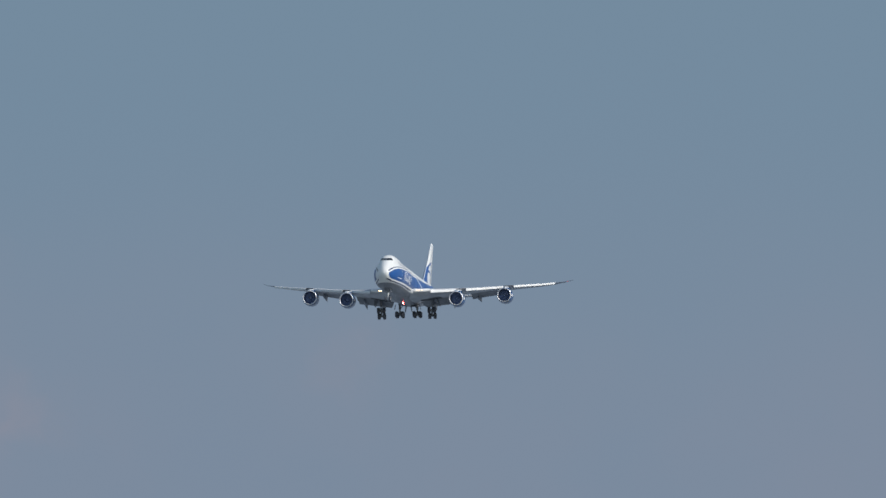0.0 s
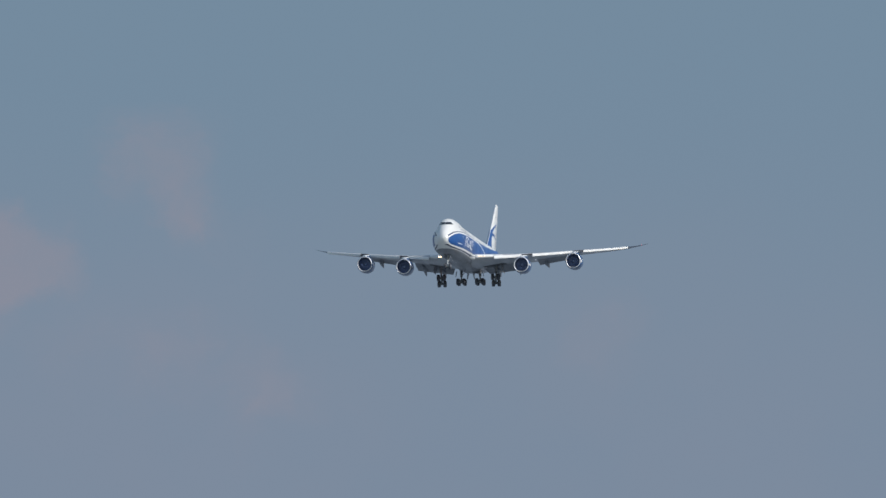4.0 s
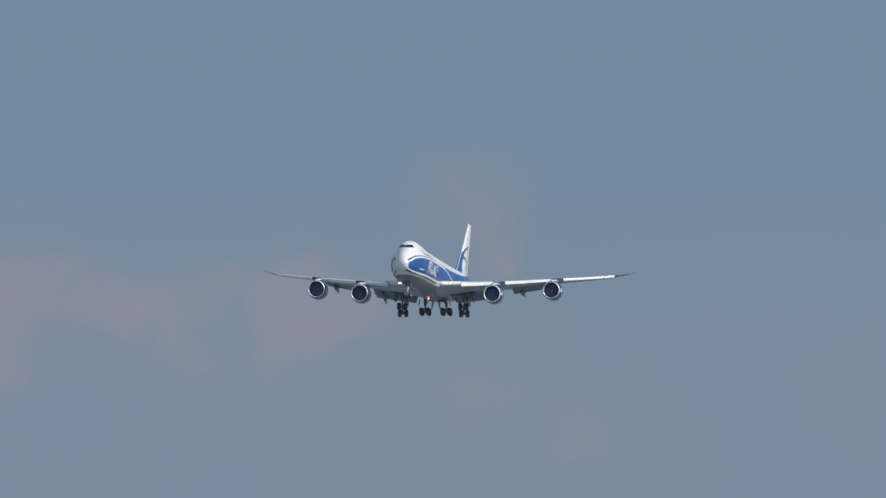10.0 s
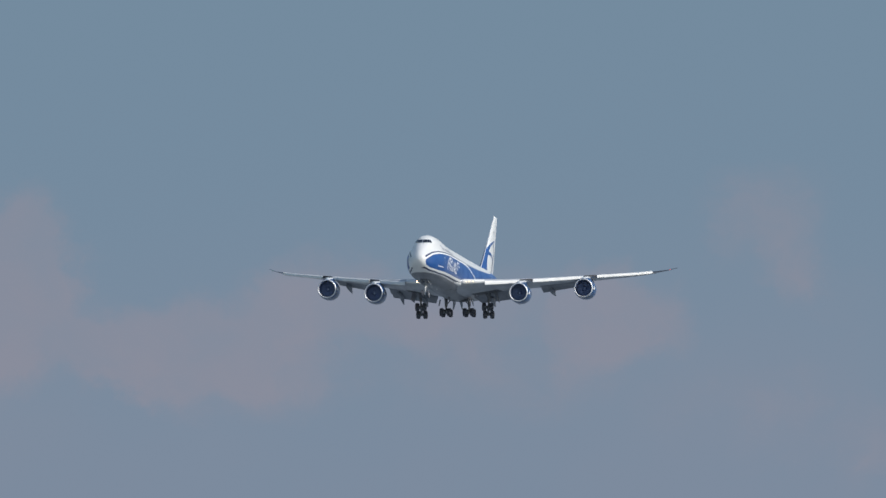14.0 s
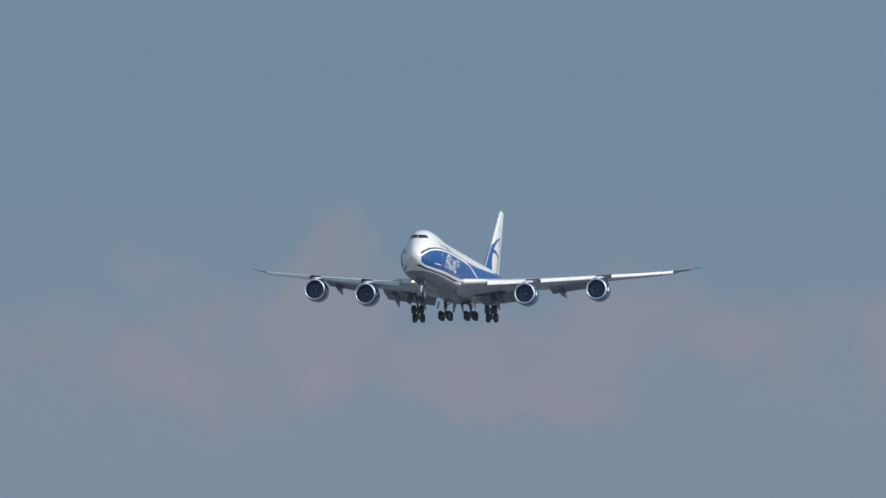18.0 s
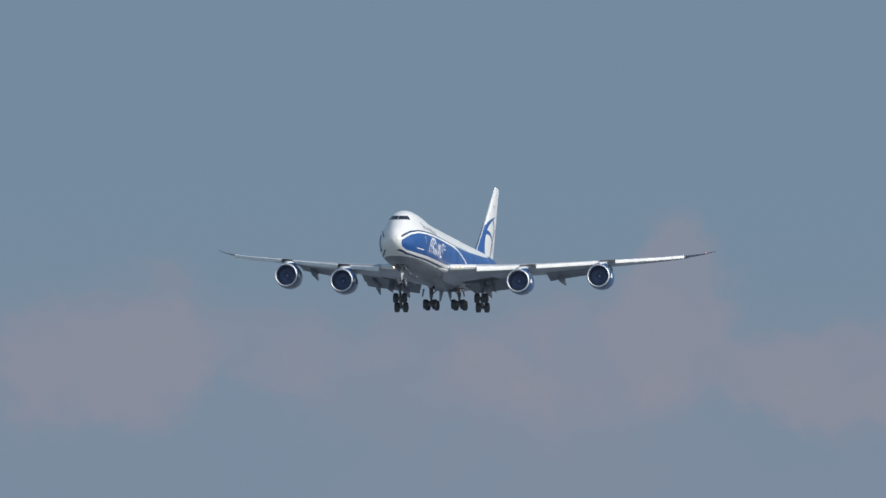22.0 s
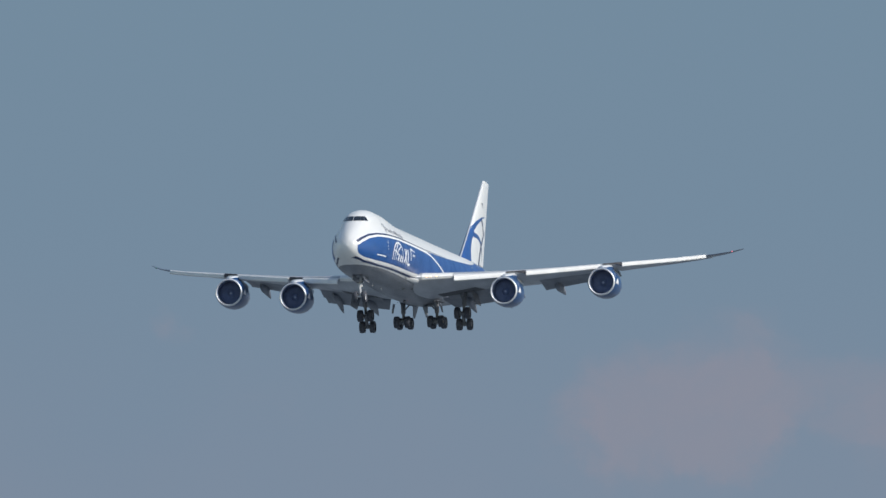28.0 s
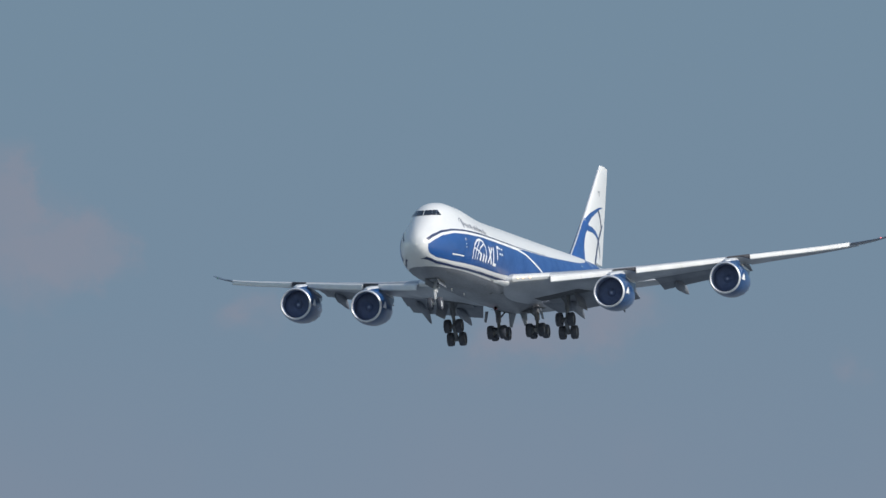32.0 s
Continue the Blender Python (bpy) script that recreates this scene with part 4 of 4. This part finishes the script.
def bogie(aft, port, up, top, tilt, gap, base, lean=0.0):
    """A four-wheeled truck: its middle, the strut's upper end, the tilt that lifts its front wheels."""
    bm = bmesh.new()
    c = at(aft, port, up)
    head = at(aft - 0.3, port + lean, top)
    rod(bm, c + Vector((0, 0, 0.1)), c + (head - c) * 0.45, 0.16, slot=0)
    rod(bm, c + (head - c) * 0.42, head, 0.24, 0.28)
    side = math.copysign(1, port)
    rod(bm, c + (head - c) * 0.5, head + Vector((1.5, 0, 0)), 0.09)
    rod(bm, c + (head - c) * 0.5, head + Vector((0.1, -1.3 * side, 0.2)), 0.08)
    rod(bm, c + (head - c) * 0.22 + Vector((-0.2, 0, 0)), c + (head - c) * 0.45 + Vector((-0.32, 0, 0)), 0.06)
    gear = part("main_gear", bm, STEEL, plane, "four-wheel main landing gear, lowered")
    a = radians(tilt)
    bm = bmesh.new()
    fwd = Vector((math.cos(a), 0, math.sin(a)))
    rod(bm, c - fwd * base * 0.58, c + fwd * base * 0.58, 0.19)
    for k in (-1, 1):
        p = c + fwd * k * base / 2
        rod(bm, p - Vector((0, gap / 2, 0)), p + Vector((0, gap / 2, 0)), 0.15)
        for s in (-1, 1):               # brake packs beside the wheels
            rod(bm, p + Vector((0, s * gap * 0.18, 0)), p + Vector((0, s * gap * 0.36, 0)), 0.30)
    part("bogie_beam", bm, STEEL, gear)
    for k in (-1, 1):
        for s in (-1, 1):
            wheel(gear, c + fwd * k * base / 2 + Vector((0, s * gap / 2, 0)))
    return gear


for s in (1, -1):
    wg = bogie(34.6, 5.38 * s, 0.23, 3.9, 46, 1.14, 1.56, lean=0.25 * s)
    bm = bmesh.new()
    plate(bm, [at(32.6, 6.35 * s, 3.8), at(37.0, 6.35 * s, 3.5), at(36.6, 6.85 * s, 1.75), at(33.4, 6.85 * s, 1.85)], 0.06, (0, s, 0))
    part("gear_door", bm, BELLY, wg, smooth=False)
    bg = bogie(37.4, 1.86 * s, 0.23, 2.6, 1, 1.20, 1.47)
    bm = bmesh.new()
    plate(bm, [at(36.0, 0.50 * s, 1.9), at(38.7, 0.50 * s, 2.1), at(37.9, 0.70 * s, 0.72), at(37.0, 0.70 * s, 0.72)], 0.05, (0, s, 0))
    part("gear_door", bm, BELLY, bg, smooth=False)
    bm = bmesh.new()
    plate(bm, [at(35.2, 2.55 * s, 2.1), at(36.3, 2.55 * s, 2.2), at(36.2, 2.75 * s, 1.15), at(35.5, 2.75 * s, 1.15)], 0.05, (0, s, 0))
    part("gear_door", bm, BELLY, bg, smooth=False)


def nose_gear():
    bm = bmesh.new()
    c = at(6.5, 0, 0.02)
    head = at(6.9, 0, 2.5)
    rod(bm, c, c + (head - c) * 0.5, 0.09)
    rod(bm, c + (head - c) * 0.45, head, 0.15)
    rod(bm, c + (head - c) * 0.55, at(8.9, 0, 2.3), 0.07)
    rod(bm, c - Vector((0, 0.5, 0)), c + Vector((0, 0.5, 0)), 0.08)
    rod(bm, c + Vector((0.12, 0, 0.3)), c + (head - c) * 0.34 + Vector((0.42, 0, 0)), 0.06)
    rod(bm, c + (head - c) * 0.34 + Vector((0.42, 0, 0)), c + (head - c) * 0.58 + Vector((0.14, 0, 0)), 0.06)
    rod(bm, c + (head - c) * 0.60 + Vector((0.1, -0.34, 0)), c + (head - c) * 0.60 + Vector((0.1, 0.40, 0)), 0.075)
    for k in (-1, 1):
        rod(bm, c + (head - c) * 0.42 + Vector((0, 0.17 * k, 0)), c + (head - c) * 0.66 + Vector((0, 0.17 * k, 0)), 0.06)
    g = part("nose_gear", bm, GEARWHITE, plane, "two-wheel nose landing gear, lowered")
    for s in (1, -1):
        wheel(g, c + Vector((0, 0.46 * s, 0)), 0.62, 0.42, GEARWHITE)
        bm = bmesh.new()
        plate(bm, [at(5.1, 0.50 * s, 2.30), at(8.3, 0.50 * s, 2.08), at(8.2, 0.62 * s, 1.62), at(5.5, 0.62 * s, 1.78)], 0.05, (0, s, 0))
        part("gear_door", bm, BELLY, g, "open nose wheel door", smooth=False)
        bm = bmesh.new()
        p = c + (head - c) * 0.62 + Vector((0.2, 0.24 * s, 0))
        spun(bm, [(0.06, 0.002), (0.05, 0.09), (-0.08, 0.11), (-0.1, 0.002)], tuple(p), n=16)
        part("taxi_light", bm, STEEL, g)
    return g


nose_gear()


def bay_shade_plates():
    """Flat plates under the wing roots and the belly, coloured as the shade of open wheel wells."""
    for s in (1, -1):
        bm = bmesh.new()
        low = [wing_point(y, k, False, s) for y, k in ((3.4, 0.74), (7.7, 0.73), (7.4, 0.42), (3.4, 0.52))]
        plate(bm, [p - Vector((0, 0, 0.012)) for p in low], 0.02, (0, 0, -1))
        part("bay_shade_plate", bm, RECESS_SHADE, wings[s], "flat dark plate for the shade of the open wheel bay", smooth=False)
        bm = bmesh.new()
        plate(bm, [at(35.9, 0.7 * s, 1.93), at(39.3, 0.7 * s, 2.16), at(39.3, 2.3 * s, 2.56), at(35.9, 2.3 * s, 2.38)], 0.02, (0, 0, -1))
        part("bay_shade_plate", bm, RECESS_SHADE, body, "flat dark plate for the shade of the open wheel bay", smooth=False)
    bm = bmesh.new()
    plate(bm, [at(5.1, 0.48, f_low(5.1)), at(8.4, 0.48, f_low(8.4)), at(8.4, -0.48, f_low(8.4)), at(5.1, -0.48, f_low(5.1))], 0.02, (0, 0, -1))
    part("bay_shade_plate", bm, RECESS_SHADE, body, "flat dark plate for the shade of the open nose wheel bay", smooth=False)


bay_shade_plates()

# ---- small fittings ----
def blade_aerial(aft, up, tall, down=False):
    bm = bmesh.new()
    k = -1 if down else 1
    rings = []
    for i, s in enumerate((0, 0.5, 1.0)):
        x0, x1 = aft + 0.25 * s * tall, aft + 0.5 - 0.05 * s
        z = up + k * tall * s
        rings.append([at(x0, 0, z), at((x0 + x1) / 2, 0.03 * (1 - 0.5 * s), z), at(x1, 0, z), at((x0 + x1) / 2, -0.03 * (1 - 0.5 * s), z)])
    loft(bm, rings)
    part("blade_aerial", bm, WHITE, body)


for a, h in ((13.5, 0.22), (31.0, 0.30)):
    blade_aerial(a, ceiling_of(a) - 0.04, h)
for a, h in ((12.5, 0.30), (17.0, 0.25)):
    blade_aerial(a, f_low(a) + 0.04, h, True)


# small dark cooling inlets in the belly
for s in (1, -1):
    for a, u, d in ((20.9, 2.33, 0.02), (23.3, 2.56, 0.02)):
        strip("belly_inlet", ((a, u), (a + 0.42, u)), 0.14, RECESS_SHADE, s, proud=d, label="dark cooling inlet", steps=3)


def beacon():
    """A rotating warning light under the belly: a turning head that throws one narrow red beam."""
    bm = bmesh.new()
    spun(bm, [(0.16, 0.18), (0.12, 0.16), (0.10, 0.07), (0.02, 0.04)], tuple(at(29.2, 0, 1.80)), axis="z", n=24)
    foot = part("beacon", bm, BELLY, plane, "red anti-collision beacon")
    bm = bmesh.new()
    spun(bm, [(-0.12, 0.002), (-0.12, 0.175), (0.11, 0.175)], (0, 0, 0), n=28, slot=2)
    spun(bm, [(0.11, 0.175), (0.11, 0.166), (-0.105, 0.166)], (0, 0, 0), n=28)
    for i in range(-3, 4):                # upright louvres keep the beam narrow
        y = 0.044 * i
        h = math.sqrt(0.164 ** 2 - y * y)
        plate(bm, [(-0.08, y, -h), (0.105, y, -h), (0.105, y, h), (-0.08, y, h)], 0.004, (0, 1, 0))
    spun(bm, [(-0.095, 0.165), (-0.094, 0.002)], (0, 0, 0), n=28, slot=1)
    head = part("lamp_head", bm, [SHADE, STROBE, BELLY], foot, "turning lamp head with a red light")
    head.location = at(29.2, 0, 1.71)
    return head


drum = beacon()


def motions():
    walk(plane, [
        (0, pose(0.00, 4210.71, 251.862, 0.302, -3.078, -98.069)),
        (1, pose(-9.17, 4139.52, 248.095, 0.494, -2.931, -98.025)),
        (2, pose(-18.45, 4067.29, 244.273, 0.486, -2.832, -97.975)),
        (3, pose(-27.80, 3994.21, 240.407, 0.416, -2.768, -97.934)),
        (4, pose(-37.21, 3920.45, 236.505, 0.472, -2.736, -97.896)),
        (5, pose(-46.63, 3846.20, 232.576, 0.442, -2.723, -97.850)),
        (6, pose(-56.05, 3771.59, 228.630, 0.303, -2.708, -97.798)),
        (7, pose(-65.44, 3696.76, 224.672, 0.088, -2.688, -97.741)),
        (8, pose(-74.78, 3621.84, 220.709, -0.300, -2.639, -97.680)),
        (9, pose(-84.06, 3546.92, 216.748, -0.661, -2.566, -97.619)),
        (10, pose(-93.26, 3472.11, 212.792, -0.831, -2.496, -97.547)),
        (11, pose(-102.36, 3397.48, 208.846, -0.700, -2.444, -97.452)),
        (12, pose(-111.34, 3323.09, 204.914, -0.487, -2.340, -97.351)),
        (13, pose(-120.20, 3248.99, 200.997, -0.417, -2.290, -97.278)),
        (14, pose(-128.91, 3175.21, 197.098, -0.400, -2.390, -97.212)),
        (15, pose(-137.47, 3101.76, 193.218, -0.368, -2.517, -97.129)),
        (16, pose(-145.87, 3028.66, 189.356, -0.368, -2.544, -97.025)),
        (17, pose(-154.09, 2955.88, 185.512, -0.473, -2.545, -96.883)),
        (18, pose(-162.12, 2883.40, 181.685, -0.496, -2.537, -96.741)),
        (19, pose(-169.98, 2811.17, 177.872, -0.543, -2.515, -96.619)),
        (20, pose(-177.65, 2739.15, 174.071, -0.715, -2.459, -96.510)),
        (21, pose(-184.97, 2667.26, 170.278, -0.818, -2.360, -96.399)),
        (22, pose(-191.80, 2595.43, 166.491, -0.797, -2.227, -96.273)),
        (23, pose(-198.19, 2523.55, 162.704, -0.618, -2.078, -96.135)),
        (24, pose(-204.18, 2451.51, 158.911, -0.257, -1.947, -95.993)),
        (25, pose(-209.84, 2379.17, 155.103, 0.020, -1.881, -95.876)),
        (26, pose(-215.24, 2306.38, 151.272, 0.150, -1.902, -95.865)),
        (27, pose(-220.46, 2232.95, 147.409, 0.615, -1.943, -95.973)),
        (28, pose(-225.59, 2158.71, 143.503, 0.844, -1.965, -96.082)),
        (29, pose(-230.76, 2083.43, 139.543, 0.979, -1.962, -96.185)),
        (30, pose(-236.09, 2006.89, 135.516, 1.102, -1.892, -96.334)),
        (31, pose(-241.74, 1928.82, 131.408, 1.620, -1.749, -96.518)),
        (32, pose(-247.88, 1848.94, 127.203, 2.420, -1.565, -96.693)),
    ])
    turn = 31.0 / 28.0155                      # seconds a turn
    base, steps = at(29.2, 0, 1.71), 145
    walk(drum, [(32.0 * i / steps, pose(base.x, base.y, base.z, 0, 0, 8 + 360 * (32.0 * i / steps) / turn)) for i in range(steps + 1)])

motions()
